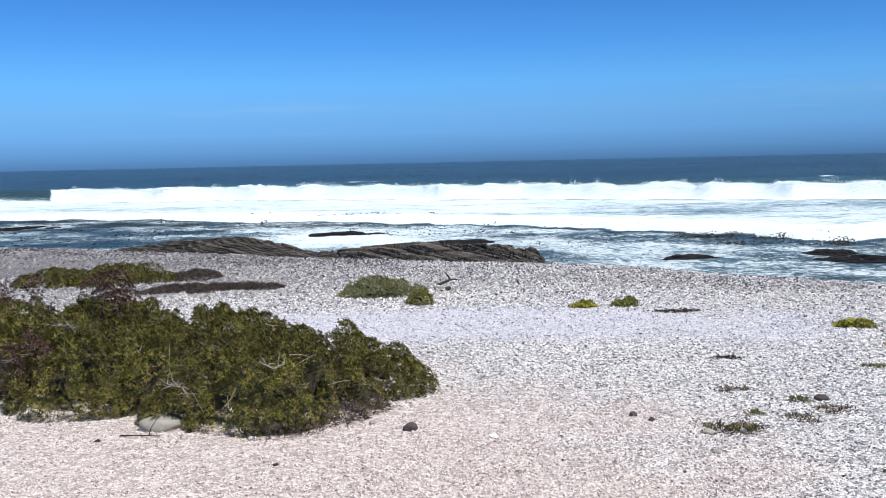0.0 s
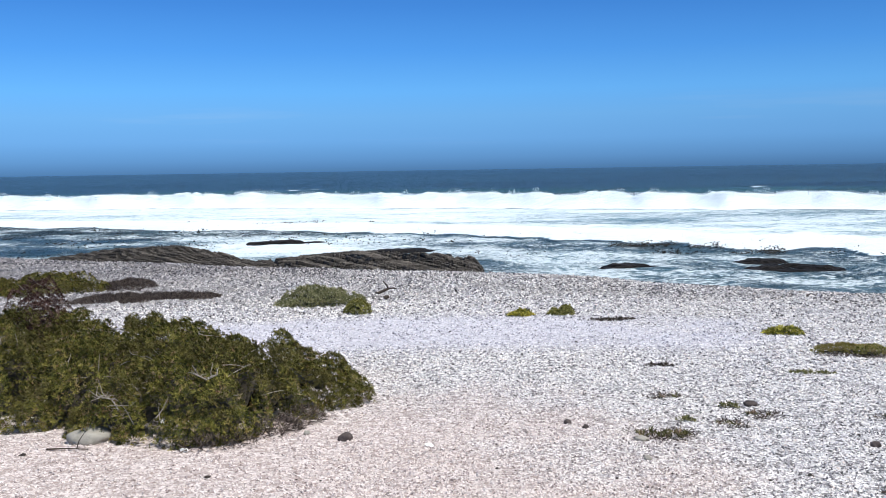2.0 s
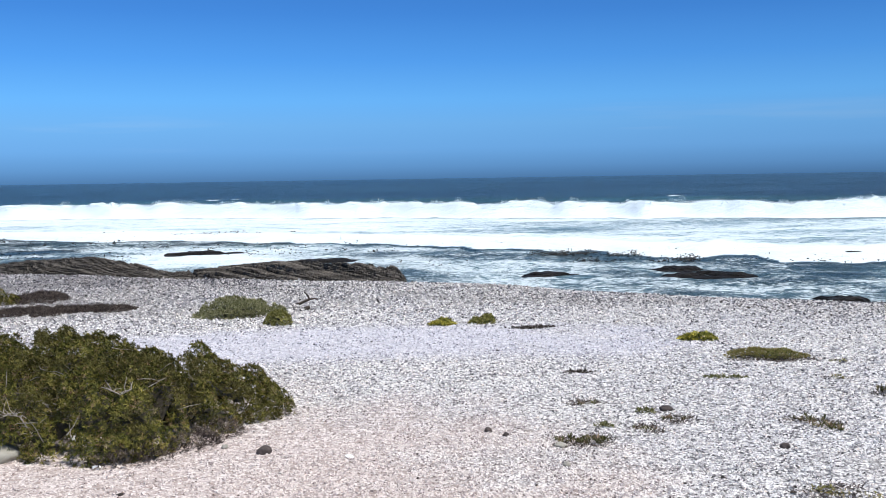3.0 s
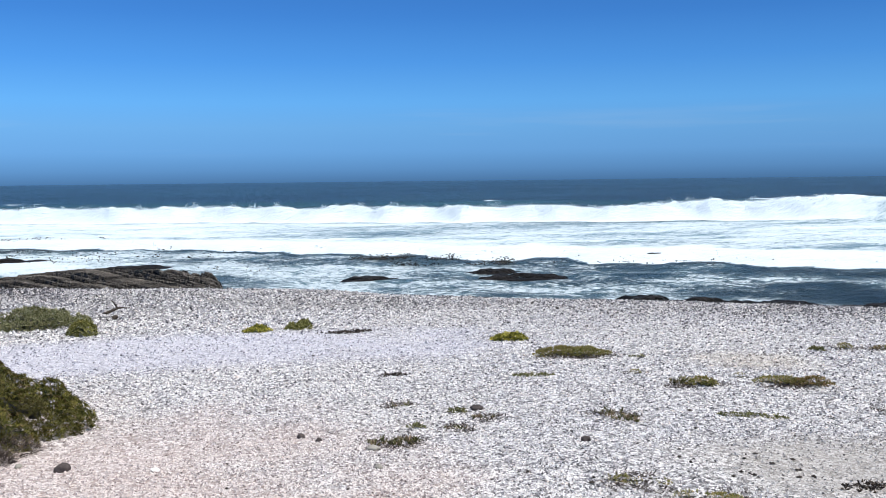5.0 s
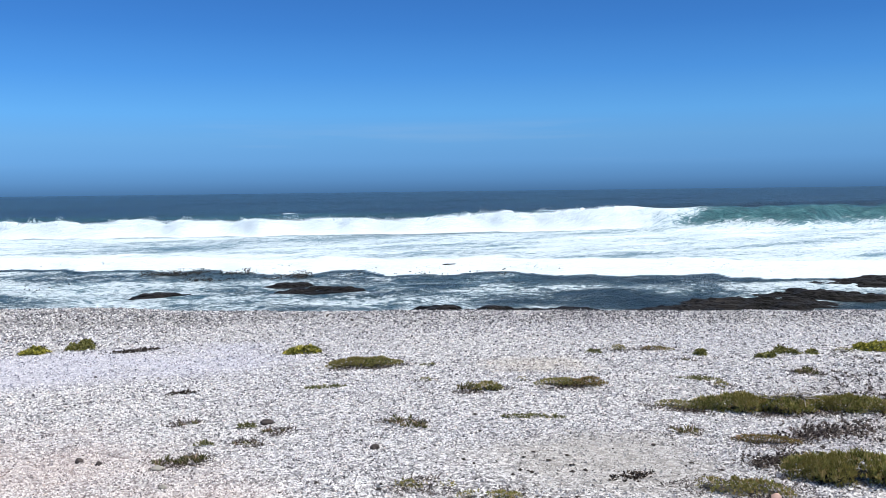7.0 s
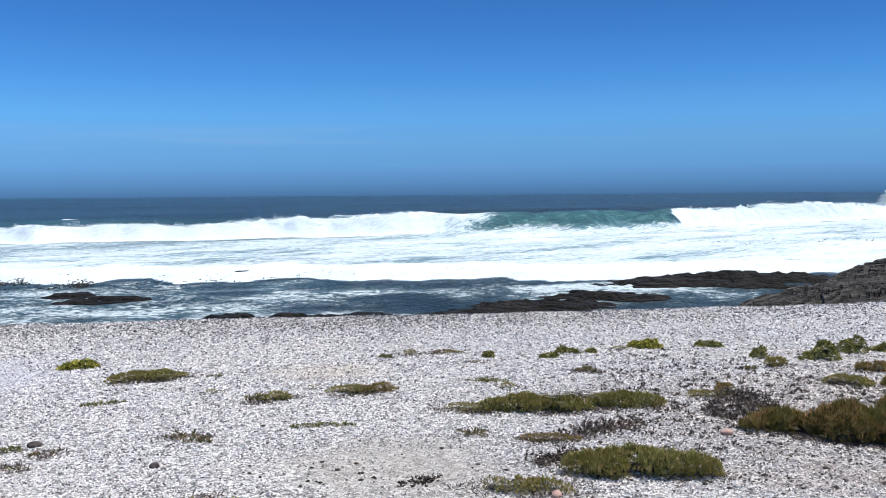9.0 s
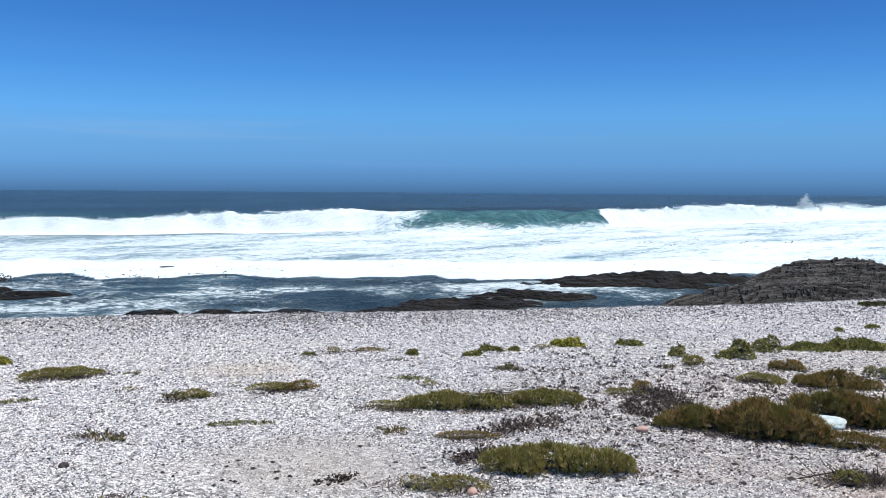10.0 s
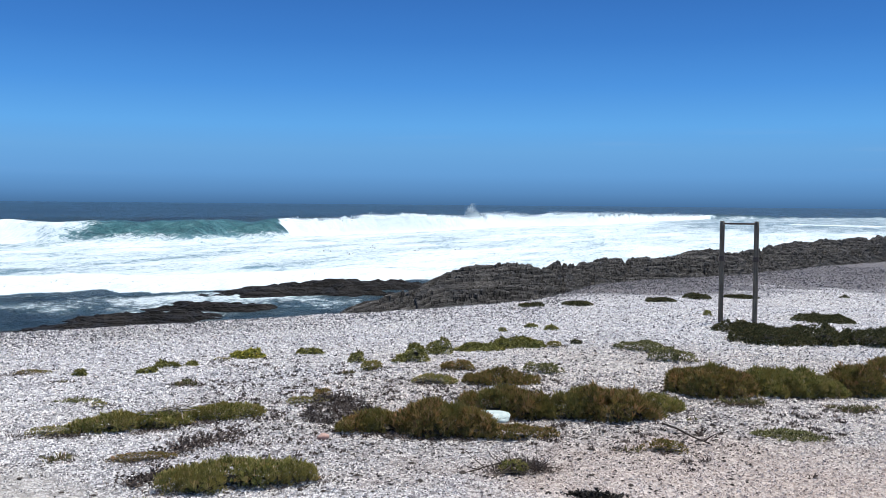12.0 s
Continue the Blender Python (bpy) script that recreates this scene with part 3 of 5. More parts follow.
def blobs(rng, centres, sizes, flat=0.7):
    """Many small uneven octahedra as one mesh."""
    base = np.array([(1, 0, 0), (0, 1, 0), (-1, 0, 0), (0, -1, 0), (0, 0, 1), (0, 0, -1)], dtype=float)
    tri = np.array([(0, 1, 4), (1, 2, 4), (2, 3, 4), (3, 0, 4), (1, 0, 5), (2, 1, 5), (3, 2, 5), (0, 3, 5)])
    n = len(centres)
    v = base[None] * rng.uniform(0.6, 1.3, (n, 6, 1)) * sizes[:, None, None]
    v[:, :, 2] *= flat
    a = rng.uniform(0, 6.28, n)
    c, s = np.cos(a)[:, None], np.sin(a)[:, None]
    v = np.stack([v[:, :, 0] * c - v[:, :, 1] * s, v[:, :, 0] * s + v[:, :, 1] * c, v[:, :, 2]], -1) + centres[:, None]
    f = tri[None] + (np.arange(n) * 6)[:, None, None]
    return v.reshape(-1, 3), f.reshape(-1, 3)


def make_spray():
    """Ragged white water thrown up along the breaker's crest and the wash's lip."""
    rng = np.random.default_rng(5)
    az = np.concatenate([rng.uniform(-41.0, 21.6, 15000), rng.uniform(-81, -57, 6000)])
    puff = fbm(az * 2.2, az * 0 + 5, 4, 31)
    rb = np.interp(az, SURF_AZ, SURF_R) + 4.0 * (fbm(az * 0.45, az * 0 + 3.3, 2, 11) - 0.5)
    hb = np.interp(az, SURF_AZ, SURF_H) * (0.90 + 0.35 * (fbm(az * 0.55, az * 0 + 1.1, 2, 12) - 0.35))
    r = rb + rng.uniform(1.2, 3.6, len(az))
    x, y = polar(az, r)
    z = SEA + hb * (0.80 + 0.20 * rng.random(len(az))) + (0.12 + np.clip(puff - 0.50, 0, 1) * 1.5) * rng.random(len(az)) ** 2.5
    size = rng.uniform(0.015, 0.055, len(az)) * np.clip(r / 85, 0.9, 2.0)
    az2 = rng.uniform(-63, 22, 3000)
    rf = np.interp(az2, WASH_AZ, WASH_R) + 4.0 * (fbm(az2 * 0.35, az2 * 0 + 7.7, 3, 13) - 0.5) + rng.uniform(1.0, 4.0, len(az2))
    x2, y2 = polar(az2, rf)
    z2 = SEA + rng.uniform(0.04, 0.24, len(az2))
    # a plume thrown up where the wave meets a rock
    up = rng.random(2200) ** 1.8
    jet = rng.integers(0, 3, 2200)
    lean = np.array([-0.10, 0.05, 0.26])[jet]
    x3, y3 = polar(-67.6 - lean * (0.4 + up) + rng.normal(0, 0.14, 2200) * (1.25 - 0.8 * up), 141 + rng.normal(0, 0.8, 2200))
    z3 = SEA + 1.5 + np.array([1.5, 2.1, 0.9])[jet] * up
    c = np.concatenate([np.stack([x, y, z], -1), np.stack([x2, y2, z2], -1), np.stack([x3, y3, z3], -1)])
    s = np.concatenate([size, rng.uniform(0.012, 0.035, len(az2)), rng.uniform(0.04, 0.12, 2200) * (1.25 - up)])
    me = mesh_of("breaker_spray", *blobs(rng, c, s, 0.8), True)
    me.materials.append(M_FOAM)
    tagged(new("breaker_spray", me), "ragged white spray along the crest of the breaking wave", "wave spray", kind="stuff")


make_spray()

# ---------------------------------------------------------------- rocks


def rock_shelf(name, label, az0, az1, tops, reach, width, dip, lift, seed, mat, pieces, terrace):
    """A layered rock shelf on the shore, standing on the seaward side of the shell ridge, cracked into ledges.
    tops: (azimuth, height of its back edge) pairs; reach: metres from the ridge to the back edge."""
    whole = thing(name, label, "rock")
    rng = np.random.default_rng(seed)
    cuts = np.linspace(az0, az1, pieces + 1)
    cuts[1:-1] += rng.uniform(-0.25, 0.25, pieces - 1) * (az1 - az0) / pieces
    for c0, c1 in zip(cuts[:-1], cuts[1:]):
        az = np.arange(c0, c1 + 0.09, 0.08)
        u = np.linspace(0, 1, 110)
        A, U = np.meshgrid(az, u, indexing="ij")
        rc = crest(A) - 0.6
        R = rc + U * width
        shift = np.radians(0.5) * (fbm(R * 0.7, R * 0 + seed, 3, seed) - 0.5) * 57.3
        x, y = polar(A + shift, R)
        top = np.interp(A, [t[0] for t in tops], [t[1] for t in tops]) + rng.uniform(-0.07, 0.07)
        low = ground_z(*polar(A, rc)) - 0.25
        k = U * width / reach
        rise = np.where(k < 1, step(0, 1, k) ** 0.8, 1 - step(1.0, 1 + 3.0 / reach, k) * 0.98)
        base = np.where(k < 1, low, SEA - 1.2)
        z = base + (top - base) * rise
        along = np.radians(A) * rc
        bend = 2.2 * (fbm(along * 0.20, R * 0.22, 4, seed) - 0.5)
        lay = (R + along * dip + bend) * lift
        lay = lay + 1.5 * (fbm(lay * 0.8, lay * 0 + seed, 2, seed + 7) - 0.5)
        strong = 0.25 + 1.1 * fbm(along * 0.9, R * 0.6, 3, seed + 8)
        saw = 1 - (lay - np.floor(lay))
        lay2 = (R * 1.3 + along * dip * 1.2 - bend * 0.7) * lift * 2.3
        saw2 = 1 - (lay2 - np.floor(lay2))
        z = z + strong * (0.17 * (saw ** 0.7 - 0.6) + 0.08 * (saw2 ** 0.7 - 0.6)) * np.clip(k * 3, 0, 1) + ((0.42 if terrace else 0.20) * (fbm(along * 0.30, R * 0.5, 3, seed + 3) - 0.5) + 0.05 * (fbm(along * 2.2, R * 3.5, 3, seed + 4) - 0.5)) * np.clip(k * 3, 0, 1)
        crack = np.abs(fbm(along * 0.25, R * 0.45, 3, seed + 5) - 0.5)
        z = z - 0.22 * np.exp(-(crack / 0.010) ** 2) * np.clip(k * 3, 0, 1)
        if terrace:
            wob = fbm(along * 0.8, R * 0.8, 3, seed + 10)
            z = z + 0.15 * (vnoise(np.floor(along / 1.6 + 3.0 * wob), np.floor(R / 1.1 - 3.0 * wob), seed + 11) - 0.5) * np.clip(k * 3, 0, 1)
        edge = step(az0, az0 + 1.5, A) * step(az1, az1 - 1.5, A)
        z = z * edge + (SEA - 1.5) * (1 - edge)
        end = np.minimum(A - c0, c1 - A) < 0.10
        z = np.where(end, z - 0.10 * np.clip(k * 3, 0, 1), z)
        me = mesh_of("ledge", np.stack([x, y, z], -1).reshape(-1, 3), grid_faces(len(az), len(u))[:, ::-1], False)
        # painted shading follows the steps: light at the lip, dark at the foot
        float_layer(me, "bed_shade", 0.6 * saw + 0.4 * saw2)
        part("ledge", me, mat, whole)


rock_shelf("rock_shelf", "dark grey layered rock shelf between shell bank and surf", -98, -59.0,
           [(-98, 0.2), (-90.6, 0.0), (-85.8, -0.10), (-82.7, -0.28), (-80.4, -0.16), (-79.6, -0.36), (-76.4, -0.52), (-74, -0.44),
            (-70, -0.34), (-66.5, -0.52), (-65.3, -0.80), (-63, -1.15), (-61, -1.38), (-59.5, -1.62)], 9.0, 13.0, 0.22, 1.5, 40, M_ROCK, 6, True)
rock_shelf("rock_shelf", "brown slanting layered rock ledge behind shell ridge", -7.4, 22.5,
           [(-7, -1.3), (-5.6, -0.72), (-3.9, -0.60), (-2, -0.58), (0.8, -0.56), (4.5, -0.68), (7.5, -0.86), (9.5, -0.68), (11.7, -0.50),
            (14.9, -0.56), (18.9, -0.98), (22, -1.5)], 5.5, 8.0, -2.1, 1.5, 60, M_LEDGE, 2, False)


def stone_mesh(rng, sx, sy, sz, cuts=2, rough=0.25):
    bm = bmesh.new()
    bmesh.ops.create_icosphere(bm, subdivisions=cuts, radius=1.0)
    off = Vector(rng.uniform(-50, 50, 3))
    for v in bm.verts:
        n = noise.noise(v.co * 1.3 + off) * rough + noise.noise(v.co * 3.1 + off) * rough * 0.4
        v.co *= 1 + n
        v.co.z = max(v.co.z, -0.55)
        v.co = Vector((v.co.x * sx, v.co.y * sy, v.co.z * sz))
    for f in bm.faces:
        f.smooth = cuts > 2
    me = bpy.data.meshes.new("stone")
    bm.to_mesh(me)
    bm.free()
    return me


def reef(az, r, w, d, h, seed):
    """A low broken rock just clearing the water."""
    nu, nv = int(np.clip(w / 0.07, 20, 64)), int(np.clip(d / 0.06, 14, 44))
    U, V = np.meshgrid(np.linspace(-1, 1, nu), np.linspace(-1, 1, nv), indexing="ij")
    x, y = U * w * 0.70, V * d * 0.75
    wall = np.clip(1 - 1.55 * (U ** 2 + V ** 2), -1, 1)
    rough = fbm(x * 1.1 + seed * 7, y * 1.7, 5, 90)
    lv = (wall * 0.75 + (rough - 0.5) * 1.9) * h / 0.10
    z = 0.10 * (np.floor(lv) + step(0.4, 1.0, lv - np.floor(lv))) + 0.06 * (fbm(x * 5, y * 5, 3, 91) - 0.5)
    z = np.clip(z, -0.35, h * 1.25)
    z[[0, -1], :], z[:, [0, -1]] = -0.6, -0.6
    me = mesh_of("reef_rock", np.stack([x, y, z], -1).reshape(-1, 3), grid_faces(nu, nv)[:, ::-1], False)
    # same painted shading: hollows of the relief get the darker colour
    float_layer(me, "bed_shade", rough)
    me.materials.append(M_REEF)
    ob = new("reef_rock", me)
    px, py = polar(az, r)
    ob.matrix_world = pose(px, py, SEA + 0.02, 0, 0, az + float(np.random.default_rng(seed).uniform(-12, 12)))
    tagged(ob, "low wet black rock awash in the shallows", "rock", "rocks awash in the shallows")


reef(-23.8, 33.2, 2.4, 1.4, 0.13, 1)
reef(-30.5, 27.2, 1.4, 1.2, 0.19, 2)
reef(-34, 26.6, 2.6, 1.3, 0.22, 3)
reef(-38.5, 26.6, 2.0, 1.4, 0.20, 4)
reef(-42, 26, 2.4, 1.5, 0.15, 5)
reef(-46, 27, 3.2, 1.8, 0.16, 6)
reef(-49.5, 29, 3.6, 2, 0.22, 7)
reef(-52.6, 32, 3.4, 2.2, 0.20, 8)
reef(-56.5, 37, 4.5, 2.4, 0.22, 9)
reef(-60.3, 38.5, 6.6, 4.6, 0.34, 10)
reef(-22.5, 35, 2.2, 1, 0.14, 11)
reef(-9.5, 27, 1.6, 1, 0.22, 12)
reef(-6.5, 25.5, 1.8, 1, 0.25, 13)
reef(-14.5, 33, 2, 1, 0.14, 14)
reef(-31.5, 42, 2.4, 1, 0.18, 15)
reef(-35, 42, 1.8, 0.9, 0.15, 16)
reef(5.5, 46.5, 3.0, 1.0, 0.17, 17)
reef(24.2, 61, 4, 1.6, 0.16, 18)
reef(-1, 40, 2.6, 1, 0.14, 21)


def make_kelp():
    """Floating heads of kelp in loose bands, each head a few knobs and lifted blades."""
    rng = np.random.default_rng(9)
    az, r = [], []
    for a0, a1, r0, r1, n in ((-23, -13.5, 38.0, 42.5, 1300), (0.5, 10, 59.5, 62.5, 1500), (-30, -22, 36, 41, 90), (10, 25, 42, 68, 450), (-4, 10, 44, 52, 120),
                              (-12, 2, 36, 50, 90), (-39, -30, 37, 41, 60), (-70, -58, 60, 75, 22)):
        a = rng.uniform(a0, a1, n)
        az.append(a)
        r.append(r0 + (r1 - r0) * rng.random(n))
    az, r = np.concatenate(az), np.concatenate(r)
    x, y = polar(az, r)
    held = fbm(x * 0.45, y * 0.9, 3, 33) > 0.57
    x, y, r = (np.repeat(q[held], 4) for q in (x, y, r))
    x, y = x + rng.normal(0, 0.14, len(x)), y + rng.normal(0, 0.14, len(x))
    c = np.stack([x, y, SEA + 0.03 + 0.20 * rng.random(len(x)) ** 4], -1)
    me = mesh_of("kelp", *blobs(rng, c, rng.uniform(0.015, 0.060, len(x)) * np.clip(r / 45, 0.8, 1.3), 0.6))
    me.materials.append(M_KELP)
    tagged(new("kelp", me), "dark brown kelp heads floating in the shallows", "kelp", kind="stuff")


make_kelp()

# ---------------------------------------------------------------- shells


def make_shell_chips():
    """Loose broken shell lying all over the beach: small three-sided shards with a raised point."""
    rng = np.random.default_rng(21)
    counts = (190000, 75000, 22000)
    az = np.concatenate([rng.uniform(-95, 31, counts[0]), rng.uniform(-95, 31, counts[1]), rng.uniform(-95, -70, counts[2])])
    r = np.concatenate([4.4 + 8.6 * (1 - np.sqrt(rng.random(counts[0]))), np.sqrt(rng.uniform(9.0 ** 2, 23.0 ** 2, counts[1])),
                        np.sqrt(rng.uniform(23.0 ** 2, 46.0 ** 2, counts[2]))])
    x, y = polar(az, r)
    bare = np.zeros(len(az))
    for cx, cy, rad, most in ((3.8, 5.3, 0.6, 0.75), (4.5, 4.9, 0.75, 0.75), (-1.6, 6.3, 1.3, 0.6), (-0.2, 7.2, 0.9, 0.5), (-3.0, 6.4, 1.2, 0.6)):
        bare = np.maximum(bare, most * step(1.25, 0.6, np.hypot(x - cx, y - cy) / rad))
    bare = np.maximum(bare, 0.6 * step(10.4, 11.4, r) * step(14.0, 13.2, r) * step(-24, -12, az))
    keep = (r < crest(az) + 0.6) & (rng.random(len(az)) > bare)
    az, r, x, y = az[keep], r[keep], x[keep], y[keep]
    n = len(az)
    size = rng.uniform(0.0060, 0.0145, n) * (1 + 0.85 * step(6.5, 13, r) + 0.5 * step(13, 19, r) + 0.8 * step(24, 34, r))
    ang = rng.uniform(0, 6.28, (n, 1)) + np.array([[0.0, 2.1, 4.2]]) + rng.uniform(-0.5, 0.5, (n, 3))
    rad = size[:, None] * rng.uniform(0.65, 1.25, (n, 3))
    px, py = np.cos(ang) * rad, np.sin(ang) * rad
    tip = rng.normal(0, 0.45, (n, 2)) * size[:, None]
    px, py = np.concatenate([px, tip[:, :1]], 1), np.concatenate([py, tip[:, 1:]], 1)
    pz = np.concatenate([rng.uniform(-0.1, 0.35, (n, 3)), rng.uniform(0.55, 1.15, (n, 1))], 1) * size[:, None]
    v = np.stack([px + x[:, None], py + y[:, None], pz + ground_z(x, y)[:, None]], -1).reshape(-1, 3)
    tri = np.array([(0, 1, 3), (1, 2, 3), (2, 0, 3)])
    me = mesh_of("shell_chips", v, (tri[None] + (np.arange(n) * 4)[:, None, None]).reshape(-1, 3))
    me.materials.append(M_SHELL)
    tagged(new("shell_chips", me), "loose broken white and lilac shell fragments covering the beach", "shells", kind="stuff")


def make_whole_shells():
    """Larger whole shells heaped towards the ridge, and a few near by."""
    rng = np.random.default_rng(22)
    n = 90000
    az = rng.uniform(-97, 33, n)
    rc = np.minimum(crest(az), 45)
    r = rc + 0.9 - np.abs(rng.normal(0, 1, n)) * rc * 0.16
    far = rng.random(n) < 0.55
    r[far] = np.sqrt(rng.uniform(21, 17 ** 2, far.sum()))
    keep = (r > 4.5) & (r < rc + 1.2)
    az, r = az[keep], r[keep]
    n = len(az)
    x, y = polar(az, r)
    z = ground_z(x, y)
    size = rng.uniform(0.009, 0.023, n) * (0.50 + (0.45 + 0.45 * step(-22, -6, az)) * step(8, 18, r))
    k = 5
    a = np.arange(k) * 2 * np.pi / k
    ring = np.stack([np.cos(a) * 1.0, np.sin(a) * 0.75, 0 * a], -1)
    base = np.concatenate([ring, [[0.15, 0, 0.62]]])
    v = base[None] * rng.uniform(0.8, 1.2, (n, k + 1, 1)) * size[:, None, None]
    ang = rng.uniform(0, 6.28, n)
    c, s = np.cos(ang)[:, None], np.sin(ang)[:, None]
    px, py = v[:, :, 0] * c - v[:, :, 1] * s, v[:, :, 0] * s + v[:, :, 1] * c
    t = rng.normal(0, 0.45, (n, 2))
    flip = np.where(rng.random(n) < 0.3, -1.0, 1.0)[:, None]
    pz = v[:, :, 2] * flip + px * t[:, :1] + py * t[:, 1:]
    pz = pz - pz.min(1)[:, None] * 0.85
    vv = np.stack([px + x[:, None], py + y[:, None], pz + z[:, None]], -1).reshape(-1, 3)
    tri = np.stack([np.arange(k), (np.arange(k) + 1) % k, np.full(k, k)], -1)
    f = (tri[None] + (np.arange(n) * (k + 1))[:, None, None]).reshape(-1, 3)
    me = mesh_of("whole_shells", vv, f)
    me.materials.append(M_SHELL)
    tagged(new("whole_shells", me), "larger white limpet and mussel shells heaped along the ridge", "shells", kind="stuff")


def make_mussels():
    """Blue-black mussel halves and wet pebbles strewn along the ridge."""
    rng = np.random.default_rng(23)
    n = 17000
    az = rng.uniform(-97, 33, n)
    rc = np.minimum(crest(az), 45)
    r = rc + 0.7 - np.abs(rng.normal(0, 1, n)) * rc * 0.10
    x, y = polar(az, r)
    keep = (rng.random(n) < 0.25 + 0.9 * step(0.42, 0.62, fbm(x * 0.6, y * 0.9, 3, 35))) & (r > 9)
    x, y, r = x[keep], y[keep], r[keep]
    c = np.stack([x, y, ground_z(x, y) + 0.012], -1)
    me = mesh_of("mussel_shells", *blobs(rng, c, rng.uniform(0.010, 0.024, len(x)) * np.clip(r / 18, 0.9, 1.7), 0.6))
    me.materials.append(M_MUSSEL)
    tagged(new("mussel_shells", me), "blue-black mussel shells and pebbles strewn along the ridge", "shells", kind="stuff")


make_shell_chips()
make_whole_shells()
make_mussels()

# ---------------------------------------------------------------- plants


def sprigs(rng, base, up, size, blades=7, spread=0.8, slim=0.16):
    """Small tufts of leaf blades: base and up (n, 3), size (n,)."""
    n = len(base)
    up = up / np.linalg.norm(up, axis=1)[:, None]
    ref = np.where(np.abs(up[:, 2:]) > 0.9, np.array([[1.0, 0, 0]]), np.array([[0, 0, 1.0]]))
    t1 = np.cross(up, ref)
    t1 /= np.linalg.norm(t1, axis=1)[:, None]
    t2 = np.cross(up, t1)
    phi = rng.uniform(0, 6.28, (n, 1)) + np.arange(blades)[None] * 2.4
    tilt = spread * np.sqrt(rng.random((n, blades)))
    ln = size[:, None] * rng.uniform(0.55, 1.1, (n, blades))
    rad = t1[:, None] * np.cos(phi)[..., None] + t2[:, None] * np.sin(phi)[..., None]
    way = up[:, None] * np.cos(tilt)[..., None] + rad * np.sin(tilt)[..., None]
    side = np.cross(way, rad + 0.3 * up[:, None] + 1e-4)
    side /= np.linalg.norm(side, axis=2)[..., None] + 1e-9
    mid = base[:, None] + way * (ln * 0.55)[..., None]
    wd = (ln * slim)[..., None] * side
    tip = base[:, None] + way * ln[..., None] + rad * (ln * 0.12)[..., None]
    v = np.concatenate([base[:, None], np.stack([mid - wd, tip, mid + wd], 2).reshape(n, blades * 3, 3)], 1)
    b = np.arange(blades) * 3 + 1
    f = np.stack([0 * b, b, b + 1, b + 2], -1)[None] + (np.arange(n) * (1 + 3 * blades))[:, None, None]
    return v.reshape(-1, 3), f.reshape(-1, 4)


def twig_mesh(rng, starts, ways, lengths, thick, segs=4, bendy=0.35):
    """Thin crooked three-sided twigs as one mesh."""
    vs, fs, o = [], [], 0
    for p, w, ln in zip(starts, ways, lengths):
        p, w = np.array(p, dtype=float), np.array(w, dtype=float)
        w /= np.linalg.norm(w)
        for k in range(segs + 1):
            side = np.cross(w, (0.3, 0.1, 1.0))
            side /= np.linalg.norm(side) + 1e-9
            up = np.cross(side, w)
            th = thick * (1 - 0.75 * k / segs)
            for a in (0, 2.1, 4.2):
                vs.append(p + (side * math.cos(a) + up * math.sin(a)) * th)
            if k:
                for a in range(3):
                    b = (a + 1) % 3
                    fs.append((o + a - 3, o + b - 3, o + b, o + a))
            o += 3
            p = p + w * ln / segs
            w = w + rng.normal(0, bendy, 3) * 0.6
            w /= np.linalg.norm(w)
    return mesh_of("twig", vs, fs)


STYLE = {  # material, sprigs a square metre, sprig length, blades, spread, slim, name, label
    "scrub": (7800, 0.024, 6, 1.55, 0.14, "beach_scrub", "dense olive-green beach scrub with bare twigs"),
    "green": (6500, 0.032, 6, 1.35, 0.17, "succulent_shrub", "small fresh green succulent shrub on white shell grit"),
    "yellow": (6000, 0.034, 6, 1.0, 0.18, "flowering_succulent", "low green succulent with yellow flower tips on shell grit"),
    "olive": (11500, 0.037, 5, 0.58, 0.080, "samphire_clump", "olive-green samphire clump growing out of the shell beach"),
    "red": (11500, 0.038, 5, 0.58, 0.080, "samphire_clump", "rust-red and olive samphire clump on the shell beach"),
    "grey": (4500, 0.040, 6, 0.8, 0.12, "cushion_shrub", "rounded grey-green cushion shrub on white shells"),
    "dark": (4200, 0.032, 5, 1.2, 0.16, "dark_shrub", "low dark green shrub spreading over white shells"),
    "mat": (5000, 0.024, 6, 1.2, 0.17, "ground_mat", "flat olive plant mat on the shell grit"),
    "sparse": (2200, 0.036, 5, 0.9, 0.13, "sparse_tuft", "thin green and brown tuft among the shells"),
    "dry": (3000, 0.046, 5, 0.9, 0.06, "dead_shrub", "dead grey-brown twiggy shrub lying on shells"),
}
plant_count, LITTER_AT = [0], []


def mound(lobes, x, y, flat=2.6):
    """Height of a clump's top over the ground at points of the plan, 0 outside."""
    best = np.zeros(np.shape(x))
    for (cx, cy, a, b, h, turn) in lobes:
        c, s = math.cos(radians(turn)), math.sin(radians(turn))
        dx, dy = x - cx, y - cy
        u, v = (dx * c + dy * s) / a, (-dx * s + dy * c) / b
        rho = np.hypot(u, v) / (1 + (0.55 if flat < 3 else 0.95) * (fbm(x * 2.2 / max(a, 0.3) + cx, y * 2.2 / max(a, 0.3) + cy, 3, 71) - 0.5))
        best = best + (h * np.sqrt(np.clip(1 - rho ** flat, 0, 1))) ** 5
    best = 0.88 * best ** 0.2
    if flat > 3:
        return best * (0.70 + 0.58 * fbm(x * 6.0, y * 6.0, 4, 72))
    if flat > 2.5:
        return best * (0.55 + 0.82 * fbm(x * 3.4, y * 3.4, 4, 72)) * (0.80 + 0.38 * step(0.34, 0.62, fbm(x * 9.0, y * 9.0, 2, 76)))
    return best * (0.50 + 0.92 * fbm(x * 3.4, y * 3.4, 4, 72)) * (0.40 + 0.88 * step(0.36, 0.60, fbm(x * 9.0, y * 9.0, 2, 76)))


